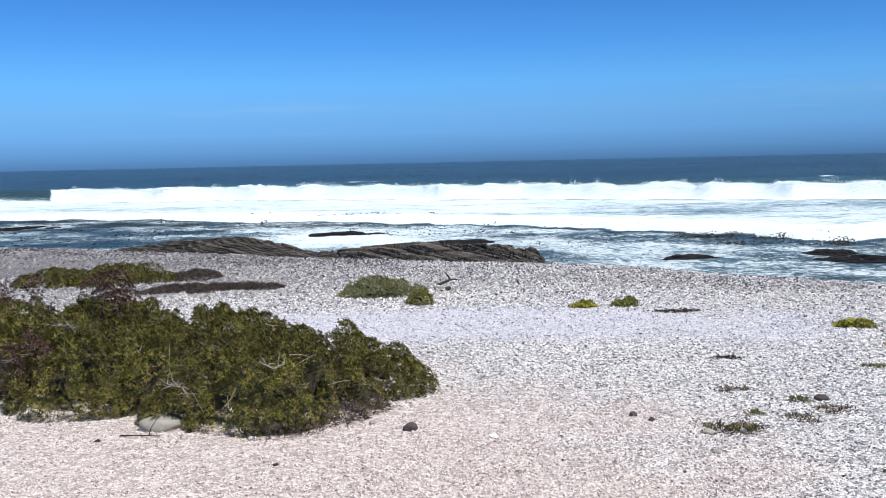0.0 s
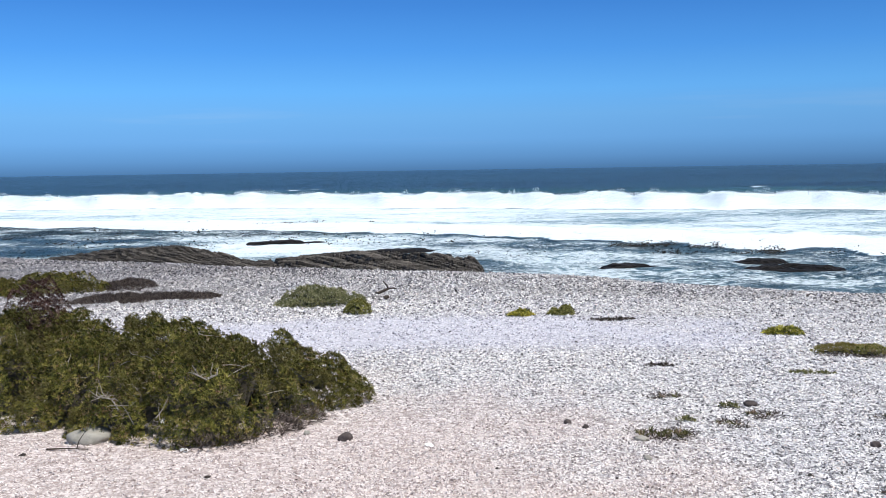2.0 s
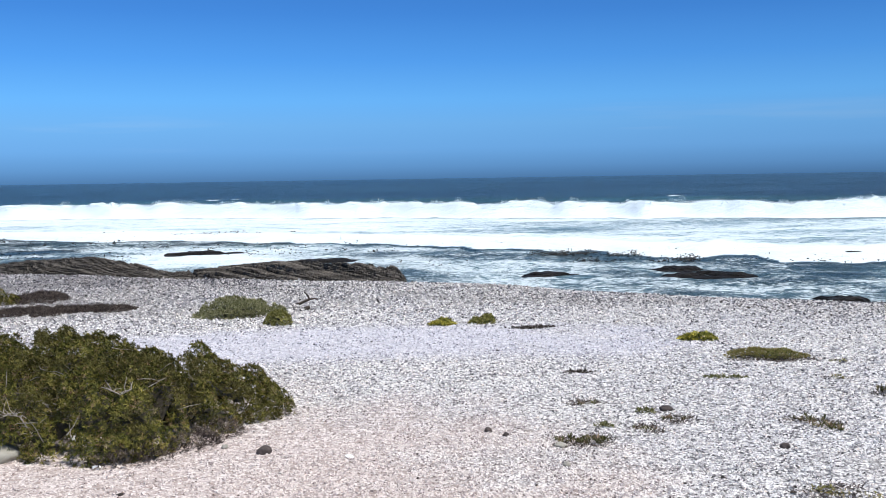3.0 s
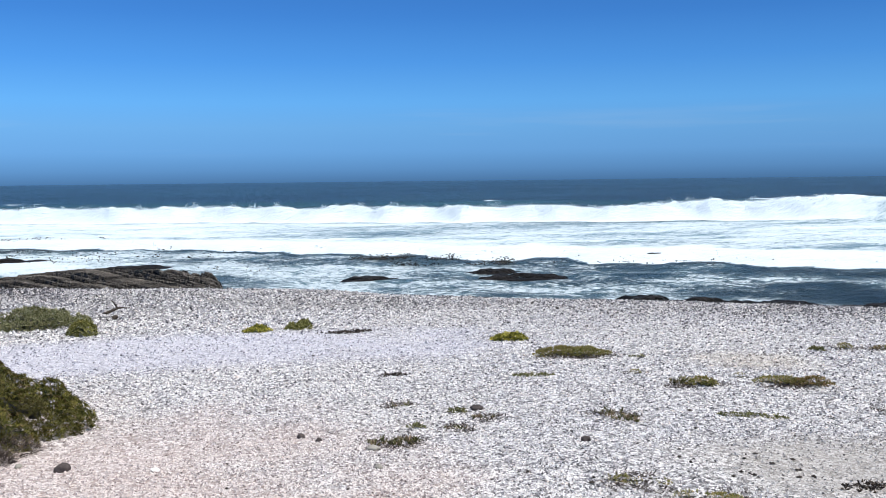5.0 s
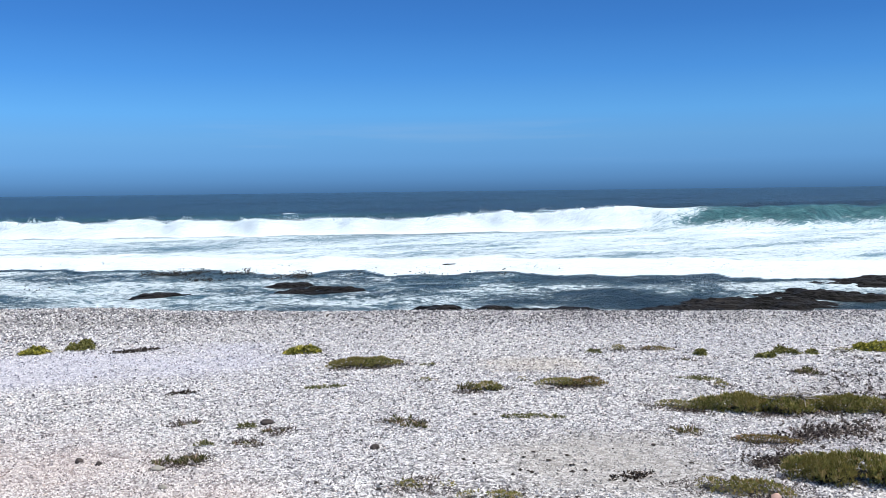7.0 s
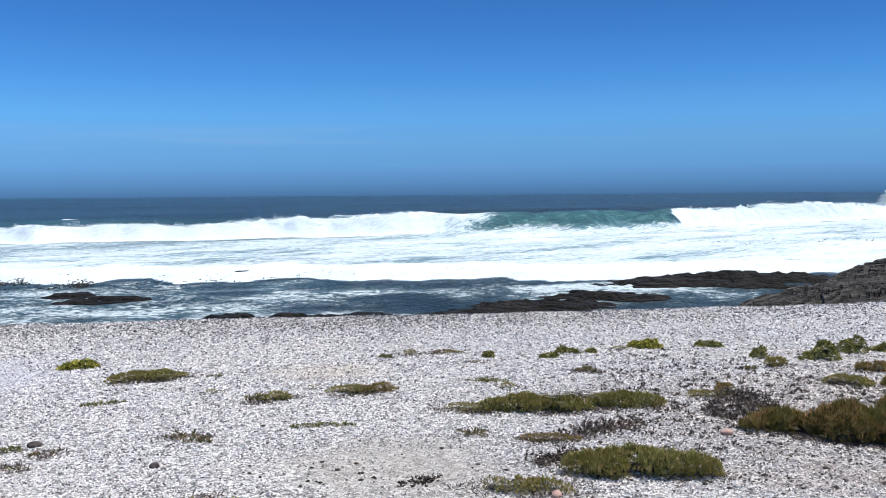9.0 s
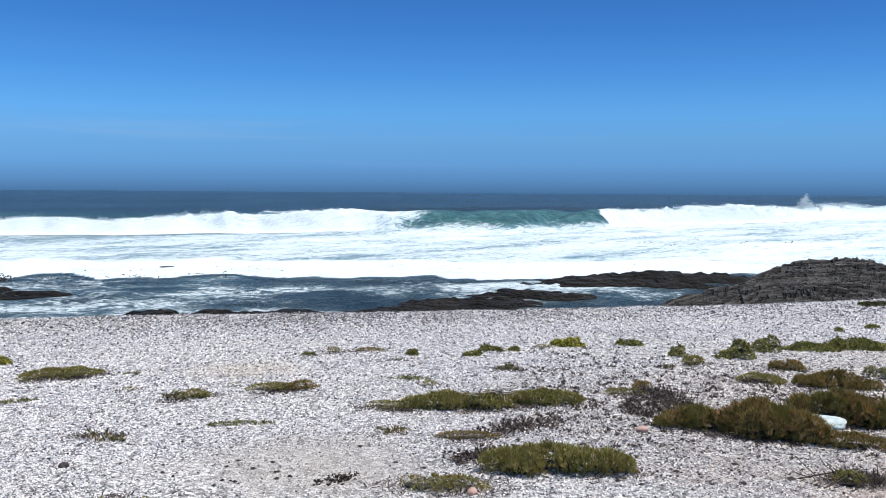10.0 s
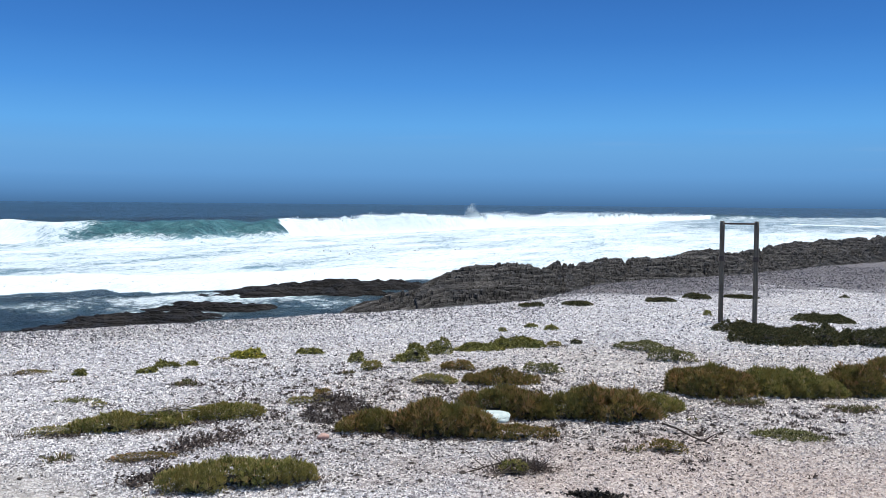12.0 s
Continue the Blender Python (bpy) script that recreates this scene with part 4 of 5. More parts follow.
def fill(rng, lobes, density, ln, flat):
    """Points over a clump made of oval mounds (x, y, half width, half depth, height, turn): base points and growth directions."""
    P, N, lean = [], [], 1.0 if flat < 3 else 0.35
    for (cx, cy, a, b, h, turn) in lobes:
        n = max(12, int(math.pi * a * b * density * 1.3))
        rho, th = 1.15 * np.sqrt(rng.random(n)), rng.uniform(0, 6.283, n)
        u, v = rho * np.cos(th) * a, rho * np.sin(th) * b
        c, s = math.cos(radians(turn)), math.sin(radians(turn))
        x, y = cx + u * c - v * s, cy + u * s + v * c
        top = mound(lobes, x, y, flat)
        shared = np.ones(n)
        for (qx, qy, qa, qb, qh, qt) in lobes:
            if (qx, qy) != (cx, cy):
                qc, qs = math.cos(radians(qt)), math.sin(radians(qt))
                shared += np.hypot(((x - qx) * qc + (y - qy) * qs) / qa, (-(x - qx) * qs + (y - qy) * qc) / qb) < 1.0
        open_share = 0.02 if flat < 2.5 else 0.45
        thin = open_share + (1 - open_share) * step(0.40, 0.50, fbm(x * 9.0, y * 9.0, 2, 76)) if flat < 3 else step(0.24, 0.42, fbm(x * 7.0, y * 7.0, 3, 73)) * (0.30 + 0.70 * step(0.02, 0.55 * h, top))
        keep = (top > 0.004) & (rng.random(n) * shared < thin)
        x, y, top = x[keep], y[keep], top[keep]
        gx = (mound(lobes, x + 0.04, y, flat) - top) / 0.04
        gy = (mound(lobes, x, y + 0.04, flat) - top) / 0.04
        z = ground_z(x, y) + np.maximum(top - ln * rng.uniform(0.4, 1.3, len(x)), 0.0) * np.where(rng.random(len(x)) < 0.35, rng.random(len(x)), 1.0)
        P.append(np.stack([x, y, z], -1))
        N.append(np.stack([-np.clip(gx, -1.2, 1.2) * lean, -np.clip(gy, -1.2, 1.2) * lean, 1 + 0 * x], -1) + rng.normal(0, 0.26, (len(x), 3)))
    return np.concatenate(P), np.concatenate(N)


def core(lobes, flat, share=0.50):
    """The woody inside of a clump, shade put into its dark colour: one lumpy low mound under the leaves."""
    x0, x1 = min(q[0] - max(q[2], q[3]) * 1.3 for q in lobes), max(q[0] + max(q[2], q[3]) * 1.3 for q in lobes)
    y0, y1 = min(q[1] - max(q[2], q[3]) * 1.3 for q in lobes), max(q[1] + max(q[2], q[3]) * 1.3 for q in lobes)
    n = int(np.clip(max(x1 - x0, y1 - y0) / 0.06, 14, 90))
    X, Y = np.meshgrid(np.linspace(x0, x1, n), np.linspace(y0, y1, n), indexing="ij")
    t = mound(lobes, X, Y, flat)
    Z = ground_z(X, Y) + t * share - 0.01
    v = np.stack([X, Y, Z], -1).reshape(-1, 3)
    f = grid_faces(n, n)[:, ::-1]
    full = t > min(0.14, 0.5 * t.max())
    tag, best = np.zeros((n, n), int), (0, 0)
    for i, j in zip(*np.nonzero(full)):
        if tag[i, j]:
            continue
        mark, todo, size = i * n + j + 1, [(i, j)], 0
        tag[i, j] = mark
        while todo:
            a, b = todo.pop()
            size += 1
            for p, q in ((a + 1, b), (a - 1, b), (a, b + 1), (a, b - 1)):
                if 0 <= p < n and 0 <= q < n and full[p, q] and not tag[p, q]:
                    tag[p, q] = mark
                    todo.append((p, q))
        best = max(best, (size, mark))
    f = f[(tag.ravel()[f] == best[1]).all(1)]
    if len(f):
        mark = np.arange(n * n)
        for _ in range(4 * n):
            low = mark[f].min(1)
            was = mark.copy()
            np.minimum.at(mark, f.ravel(), np.repeat(low, 4))
            if (mark == was).all():
                break
        names, sizes = np.unique(mark[f[:, 0]], return_counts=True)
        f = f[mark[f[:, 0]] == names[sizes.argmax()]]
    if not len(f):
        f = grid_faces(n, n)[:1]
    used, inv = np.unique(f, return_inverse=True)
    return mesh_of("shaded_woody_base", v[used], inv.reshape(-1, 4), True)


def clump(style, lobes, label="", twigs=0, density=1.0, group="", name="", leaf=""):
    dens, ln, blades, spread, slim, nm, text = STYLE[style]
    plant_count[0] += 1
    rng = np.random.default_rng(100 + plant_count[0])
    if style in ("olive", "red", "sparse"):
        LITTER_AT.extend(lobes)
    ob = thing(name or nm, label or text, "shrub" if style not in ("mat", "sparse") else "plant", group)
    flat = 3.05 if style in ("olive", "red", "mat", "sparse") else 2.4 if style == "scrub" else 2.6
    if style in ("olive", "red"):
        grown = float(np.clip(max(q[4] for q in lobes) / 0.20, 0.35, 1.2))
        ln, slim = ln * grown, min(slim / grown, 0.12)
    P, N = fill(rng, lobes, dens * density, ln, flat)
    size = ln * (0.55 + 0.75 * rng.random(len(P)) + (0.7 if flat < 3 else 1.0) * rng.random(len(P)) ** 6)
    part("foliage", mesh_of("foliage", *sprigs(rng, P, N, size, blades, spread, slim)), M_LEAF[leaf or style], ob)["kind"] = "stuff"
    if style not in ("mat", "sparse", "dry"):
        part("shaded_woody_base", core(lobes, flat, 0.55 if flat < 3 else 0.34), M_SHADED_WOOD, ob)
    nt = twigs or (8 if style in ("sparse", "red") else 60 if style == "dry" else 0)
    if nt:
        pick = rng.integers(0, len(P), nt)
        w = rng.normal(0, 1, (nt, 3))
        w[:, 2] = np.abs(w[:, 2]) * (0.5 if style != "dry" else 0.35)
        start = P[pick] - N[pick] * 0.02
        long = rng.uniform(0.06, 0.20, nt) * (1.3 if style in ("scrub", "dry") else 0.7)
        part("brushwood", twig_mesh(rng, start, w, long, 0.0035 if style != "scrub" else 0.0045), M_TWIG if style != "dry" else M_DARKWOOD, ob, "bare dead twigs")["kind"] = "stuff"
    return ob


def plant(style, x, y, w, d, h, turn):
    """One clump of width w across the view line and depth d, grown out of a few smaller mounds."""
    rng = np.random.default_rng(700 + plant_count[0])
    n = 1 if w < 0.25 or style == "grey" else int(np.clip(w / 0.16, 3, 8))
    if style == "sparse":
        n = n + 2
    if style == "dark":
        h = h * 0.66
    c, s = math.cos(radians(turn)), math.sin(radians(turn))
    lobes = []
    for i in range(n):
        if n == 1:
            lobes.append((x, y, w * 0.5, d * 0.5, h * 1.15, turn))
            continue
        t = (i + 0.5) / n * 2 - 1 + rng.uniform(-0.12, 0.12)
        span = math.sqrt(max(0.08, 1 - t * t))
        u, v = t * w * 0.40, rng.uniform(-0.5, 0.5) * d * 0.45 * span
        k = rng.uniform(0.75, 1.1) * (0.55 if style == "sparse" else 1.0)
        lobes.append((x + u * c - v * s, y + u * s + v * c, max(w / n * 1.35, 0.09) * k, max(d * 0.48 * (0.5 + 0.5 * span), 0.06) * k,
                      h * ((0.52 + 0.40 * span if w > 0.5 else 0.42 + 0.32 * span) if style in ("olive", "red", "mat", "sparse") else (0.65 + 0.55 * span)) * rng.uniform(0.75, 1.15), turn + float(rng.uniform(-15, 15))))
    clump(style, lobes, group=STYLE[style][5].replace("_", " ") + "s on the beach")


# the great bush beside the path
BUSH = [(-1.35, 6.92, 0.50, 0.36, 0.26, 0), (-1.52, 7.68, 0.98, 1.05, 0.46, 0), (-0.98, 8.25, 0.88, 0.70, 0.43, 30), (-1.80, 8.85, 0.78, 0.60, 0.50, 0), (-0.55, 7.95, 0.42, 0.36, 0.30, 0), (-2.85, 8.50, 1.15, 1.22, 0.48, 0),
        (-2.55, 9.50, 1.25, 1.05, 0.50, 0), (-4.20, 9.15, 1.30, 1.45, 0.52, 0), (-4.00, 10.6, 1.15, 0.95, 0.52, 0),
        (-5.05, 10.5, 0.95, 0.90, 0.52, 0)]
clump("scrub", BUSH, "large dense olive-green beach bush with bare twigs", 220)
clump("scrub", [(-3.85, 10.9, 0.45, 0.30, 0.80, 0), (-4.75, 10.5, 0.75, 0.45, 0.80, 0), (-5.3, 9.6, 0.5, 0.5, 0.74, 0), (-3.45, 9.95, 0.34, 0.22, 0.68, 0), (-3.60, 8.15, 0.30, 0.40, 0.56, 0)], "reddish dead twigs at the back of the large bush", 190, 0.95, name="dead_shrub", leaf="wine")
clump("dry", [(-1.15, 6.62, 0.26, 0.12, 0.10, 10), (-0.78, 6.92, 0.24, 0.14, 0.12, 40), (-0.62, 7.25, 0.20, 0.16, 0.14, 60)], "dry brown twig fringe at the foot of the bush", 50, 0.7)
plant("grey", -1.07, 15.74, 1.42, 0.85, 0.25, 4)
plant("green", -0.36, 14.25, 0.27, 0.32, 0.17, 1)
plant("yellow", 1.97, 13.6, 0.31, 0.23, 0.09, -8)
plant("green", 2.57, 13.61, 0.27, 0.27, 0.14, -11)
plant("yellow", 4.9, 11.41, 0.38, 0.21, 0.09, -23)
plant("sparse", 1.97, 6.55, 0.49, 0.17, 0.09, -17)
plant("mat", 2.77, 7.45, 0.18, 0.08, 0.04, -21)
plant("sparse", 2.89, 7.13, 0.2, 0.08, 0.04, -22)
plant("sparse", 2.55, 6.87, 0.14, 0.08, 0.04, -21)
plant("sparse", 2.39, 7.9, 0.18, 0.09, 0.04, -17)
plant("mat", 2.24, 6.98, 0.17, 0.08, 0.04, -18)
plant("olive", 5.01, 9.84, 0.85, 0.3, 0.11, -27)
plant("mat", 4.06, 8.75, 0.27, 0.1, 0.04, -25)
plant("sparse", 3.87, 6.8, 0.36, 0.18, 0.09, -29)
plant("mat", 5.62, 9.44, 0.18, 0.1, 0.04, -30)
plant("olive", 5.05, 8.47, 0.14, 0.09, 0.04, -30)
plant("sparse", 5.15, 7.83, 0.24, 0.22, 0.09, -33)
plant("olive", 5.35, 7.78, 0.25, 0.25, 0.13, -34)
plant("olive", 5.96, 7.98, 0.19, 0.11, 0.05, -36)
plant("olive", 6.12, 7.56, 0.39, 0.23, 0.12, -38)
plant("red", 6.31, 7.33, 0.36, 0.21, 0.11, -40)
plant("mat", 5.02, 6.48, 0.38, 0.13, 0.05, -37)
plant("olive", 3.1, 5.11, 0.30, 0.10, 0.06, -30)
plant("olive", 3.35, 4.71, 0.34, 0.14, 0.07, -34)
plant("dark", 5.42, 7.72, 0.15, 0.12, 0.06, -35)
plant("sparse", 3.89, 6.69, 0.29, 0.1, 0.05, -29)
plant("mat", 8.0, 9.32, 0.2, 0.14, 0.05, -39)
plant("olive", 8.49, 9.43, 0.21, 0.17, 0.07, -40)
plant("red", 8.9, 9.1, 0.3, 0.17, 0.07, -43)
plant("green", 9.0, 8.46, 0.15, 0.15, 0.07, -45)
plant("sparse", 8.45, 8.15, 0.12, 0.12, 0.05, -44)
plant("mat", 7.5, 7.0, 0.33, 0.17, 0.05, -45)
plant("olive", 7.38, 6.6, 0.16, 0.12, 0.06, -46)
plant("green", 9.46, 7.83, 0.23, 0.19, 0.08, -49)
plant("green", 9.86, 7.94, 0.18, 0.18, 0.08, -50)
plant("green", 9.91, 7.78, 0.12, 0.12, 0.06, -50)
plant("green", 10.05, 7.66, 0.18, 0.14, 0.06, -51)
plant("olive", 10.6, 7.59, 0.22, 0.13, 0.05, -53)
plant("yellow", 11.06, 7.5, 0.33, 0.28, 0.11, -55)
plant("green", 11.88, 7.04, 0.3, 0.23, 0.09, -58)
plant("sparse", 8.82, 6.73, 0.26, 0.26, 0.1, -51)
plant("olive", 6.41, 6.1, 0.42, 0.2, 0.11, -44)
plant("olive", 6.72, 5.81, 0.51, 0.31, 0.17, -47)
plant("olive", 7.02, 5.52, 0.46, 0.32, 0.18, -50)
plant("olive", 7.51, 5.25, 0.68, 0.29, 0.16, -53)
plant("red", 5.95, 4.79, 0.4, 0.18, 0.11, -49)
plant("olive", 5.66, 3.73, 0.91, 0.35, 0.26, -54)
plant("olive", 4.80, 3.98, 0.55, 0.24, 0.09, -48)
plant("sparse", 5.68, 5.42, 0.24, 0.26, 0.08, -44)
plant("dry", 7.94, 4.25, 0.53, 0.6, 0.17, -60)
plant("red", 7.67, 3.69, 0.6, 0.39, 0.23, -62)
plant("red", 7.89, 3.21, 0.76, 0.53, 0.32, -66)
plant("red", 8.9, 3.02, 0.73, 0.57, 0.31, -70)
plant("red", 7.95, 2.61, 0.57, 0.22, 0.13, -70)
plant("red", 8.16, 2.96, 0.40, 0.10, 0.05, -70)
plant("red", 10.59, 3.72, 0.62, 0.38, 0.18, -69)
plant("red", 9.09, 2.08, 0.90, 0.55, 0.31, -75)
plant("olive", 9.87, 1.77, 0.45, 0.41, 0.21, -78)
plant("red", 11.17, 1.43, 0.88, 0.69, 0.32, -82)
plant("olive", 11.69, 0.66, 1.17, 0.69, 0.31, -86)
plant("red", 12.08, -0.25, 1.06, 0.9, 0.4, -90)
plant("dark", 18.3, 1.89, 1.29, 0.79, 0.24, -83)
plant("dark", 16.84, 1.28, 1.43, 1.03, 0.34, -85)
plant("dark", 17.58, 0.69, 1.05, 1.36, 0.34, -87)
plant("dark", 17.78, -0.37, 1.36, 1.12, 0.36, -91)
plant("dark", 21.35, 0.77, 1.10, 0.94, 0.15, -87)
plant("mat", 14.39, 2.94, 0.72, 0.45, 0.16, -77)
plant("mat", 13.48, 2.3, 0.46, 0.44, 0.24, -79)
plant("mat", 9.01, 0.43, 0.52, 0.39, 0.05, -86)
plant("sparse", 7.77, 1.56, 0.2, 0.16, 0.08, -77)
plant("red", 7.92, 1.29, 0.32, 0.21, 0.13, -79)
plant("sparse", 10.55, 1.01, 0.57, 0.36, 0.09, -83)
plant("sparse", 10.79, -0.06, 0.6, 0.32, 0.09, -89)
plant("sparse", 9.28, 1.46, 0.47, 0.18, 0.07, -80)
plant("dry", 6.85, 2.09, 0.36, 0.18, 0.07, -71)
plant("green", 11.41, 6.02, 0.21, 0.21, 0.11, -61)
plant("olive", 10.83, 5.49, 0.24, 0.24, 0.11, -62)
plant("sparse", 10.33, 5.54, 0.14, 0.14, 0.08, -60)
plant("green", 11.84, 5.44, 0.37, 0.43, 0.18, -64)
plant("green", 12.7, 5.39, 0.26, 0.26, 0.17, -66)
plant("olive", 10.25, 4.38, 0.39, 0.32, 0.15, -65)
plant("red", 11.41, 4.56, 0.3, 0.3, 0.17, -67)
plant("green", 13.39, 5.07, 0.55, 0.38, 0.10, -68)
plant("green", 13.99, 4.7, 0.68, 0.52, 0.14, -70)
plant("mat", 11.58, 3.48, 0.40, 0.33, 0.20, -72)
plant("olive", 14.26, 4.22, 0.22, 0.22, 0.09, -72)
plant("dark", 14.77, 4.01, 0.17, 0.17, 0.09, -74)
plant("green", 16.01, 5.7, 0.15, 0.15, 0.07, -69)
plant("green", 16.85, 5.48, 0.22, 0.2, 0.06, -71)
plant("green", 16.67, 5.04, 0.24, 0.24, 0.12, -72)
plant("olive", 8.46, 4.91, 0.36, 0.22, 0.11, -58)
plant("red", 8.79, 4.95, 0.22, 0.19, 0.1, -59)
plant("dark", 22.21, 6.17, 0.55, 0.59, 0.15, -74)
plant("dark", 21.48, 7.08, 0.47, 0.54, 0.14, -71)
plant("dark", 24.3, 4.64, 0.51, 0.58, 0.14, -79)
plant("dark", 25.51, 3.98, 0.53, 0.69, 0.17, -81)
plant("green", 21.34, 3.04, 0.18, 0.18, 0.14, -81)
plant("dark", 26.41, 3.01, 0.69, 0.5, 0.11, -83)
plant("dark", 28.06, 0.52, 0.23, 0.23, 0.12, -89)
plant("scrub", -7.84, 19.24, 1.82, 1.35, 0.24, 22)
plant("scrub", -6.48, 19.23, 2.1, 1.44, 0.28, 19)
plant("dry", -5.21, 19.95, 1.0, 1.31, 0.15, 15)
plant("dry", -4.27, 17.35, 2.4, 1.20, 0.10, 14)
plant("dry", -4.0, 17.3, 1.5, 0.5, 0.07, 14)
plant("olive", 6.78, 2.14, 0.20, 0.14, 0.09, -72)

# ---------------------------------------------------------------- the bar and loose things


def post_mesh(rng, height, radius, lean):
    nu, nv = 14, 16
    th, t = np.meshgrid(np.arange(nu) * 6.2832 / nu, np.linspace(0, 1, nv), indexing="ij")
    rr = radius * (1 + 0.10 * (fbm(np.cos(th) * 2 + 5, t * 6, 3, 81) - 0.5)) * np.where(t > 0.985, 0.86, 1.0)
    v = np.stack([np.cos(th) * rr + lean * t + 0.012 * np.sin(t * 5), np.sin(th) * rr, t * height], -1).reshape(-1, 3)
    n = len(v)
    v = np.concatenate([v, [(lean, 0, height)]])
    f = grid_faces(nu, nv, True)[:, ::-1]
    cap = np.array([(u * nv + nv - 1, ((u + 1) % nu) * nv + nv - 1, n, n) for u in range(nu)])
    me = bpy.data.meshes.new("post")
    me.from_pydata([tuple(p) for p in v], [], [tuple(q) for q in f] + [tuple(q[:3]) for q in cap])
    for poly in me.polygons:
        poly.use_smooth = True
    return me


def pull_up_bar():
    ax, ay, bx, by = 19.98, 2.58, 19.88, 1.92
    ob = thing("pull_up_bar", "two weathered grey wooden posts joined by a rusty bar", "exercise bar")
    rng = np.random.default_rng(3)
    for x, y, lean in ((ax, ay, 0.0), (bx, by, 0.0)):
        p = part("post", post_mesh(rng, 2.02 + 0.12, 0.047, lean), M_POST, ob)
        p.location = (x, y, -0.60 - 0.12)
        bm = bmesh.new()
        bmesh.ops.create_cone(bm, cap_ends=True, segments=14, radius1=0.061, radius2=0.058, depth=0.09)
        band = part("band", bm, M_STEEL, p, "rusty strap round the post")
        band.location = (0.012 * math.sin(3.2), 0, 1.40)
    bm = bmesh.new()
    bmesh.ops.create_cone(bm, cap_ends=True, segments=10, radius1=0.018, radius2=0.018, depth=0.74)
    bar = part("bar", bm, M_STEEL, ob, "thin rusty steel bar")
    bar.matrix_world = Matrix.Translation(((ax + bx) / 2, (ay + by) / 2, 1.37)) @ Vector((ax - bx, ay - by, 0)).to_track_quat("Z", "Y").to_matrix().to_4x4()


pull_up_bar()


def stone(x, y, w, d, h, mat, name="stone", label="", turn=0, seed=0, cuts=3, sink=0.3):
    rng = np.random.default_rng(300 + seed)
    me = stone_mesh(rng, w / 2, d / 2, h * 0.66, cuts, 0.28)
    me.name = name
    me.materials.append(mat)
    ob = new(name, me)
    ob.matrix_world = pose(x, y, stand(x, y) + h * 0.66 * (0.55 - sink), 0, 0, turn)
    return tagged(ob, label, "stone")


stone(-2.12, 6.98, 0.33, 0.24, 0.12, M_STONE, "flat_stone", "flat beige stone at the foot of the bush", 15, 1)
stone(-0.27, 6.63, 0.105, 0.08, 0.065, M_DSTONE, "stone", "small dark brown stone on pale shell grit", 20, 2)
stone(2.95, 7.48, 0.11, 0.09, 0.055, M_DSTONE, "stone", "small dark brown stone on pale shell grit", 0, 3)
stone(3.32, 6.19, 0.07, 0.06, 0.05, M_DSTONE, "stone", "small dark brown stone on pale shell grit", 0, 4)
stone(1.37, 7.00, 0.055, 0.05, 0.04, M_DSTONE, "stone", "small dark brown stone on pale shell grit", 0, 5)
stone(1.47, 6.82, 0.05, 0.05, 0.04, M_DSTONE, "stone", "small dark brown stone on pale shell grit", 0, 6)
stone(7.15, 3.95, 0.115, 0.08, 0.05, M_PINK, "stone", "pinkish stone beside dead brown twigs", 0, 7)
stone(1.79, 6.48, 0.10, 0.09, 0.035, M_STONE, "flat_stone", "small flat beige stone beside a thin tuft", 30, 9)
stone(1.70, 6.00, 0.07, 0.05, 0.03, M_STONE, "flat_stone", "small flat beige stone on shell grit", 70, 10)
stone(-0.92, 6.85, 0.055, 0.045, 0.035, M_PINK, "stone", "small rust-coloured stone at the foot of the bush", 10, 11)
stone(-0.55, 6.82, 0.055, 0.045, 0.035, M_STONE, "stone", "small beige stone on pink shell sand", 50, 12)
stone(4.82, 3.76, 0.10, 0.07, 0.05, M_PINK, "stone", "pinkish stone beside a thin samphire tuft", 20, 13)
stone(17.9, -0.07, 0.22, 0.16, 0.20, M_WHITE, "stone", "pale upright stone in dark low shrubs", 0, 8)


def driftwood(points, thick, name, label, mat, forks=0, seed=0, twig=(0.06, 0.20)):
    """A crooked stick along plan points (x, y, height over the ground), tapering, with side forks."""
    rng = np.random.default_rng(500 + seed)
    ob = thing(name, label, "driftwood")
    cu = bpy.data.curves.new(name, "CURVE")
    cu.dimensions, cu.bevel_depth, cu.bevel_resolution = "3D", 1.0, 2
    runs = [[(x, y, stand(x, y) + z, thick * (1 - 0.5 * i / len(points))) for i, (x, y, z) in enumerate(points)]]
    for _ in range(forks):
        i = int(rng.integers(0, len(points) - 1))
        t = rng.random()
        a, b = np.array(runs[0][i][:3]), np.array(runs[0][i + 1][:3])
        p = a + (b - a) * t
        w = rng.normal(0, 1, 3)
        w[2] = abs(w[2]) * 0.35
        w /= np.linalg.norm(w)
        ln = rng.uniform(*twig)
        runs.append([(*p, thick * 0.6), (*(p + w * ln * 0.5), thick * 0.45), (*(p + w * ln + rng.normal(0, 0.02, 3)), thick * 0.25)])
    for run in runs:
        sp = cu.splines.new("POLY")
        sp.points.add(len(run) - 1)
        for q, (x, y, z, rad) in zip(sp.points, run):
            q.co, q.radius = (x, y, z, 1), rad
    tmp = bpy.data.objects.new("tmp", cu)
    scene.collection.objects.link(tmp)
    me = bpy.data.meshes.new_from_object(tmp.evaluated_get(bpy.context.evaluated_depsgraph_get()))
    bpy.data.objects.remove(tmp)
    bpy.data.curves.remove(cu)
    me.materials.clear()
    part("branch", me, mat, ob)
    return ob


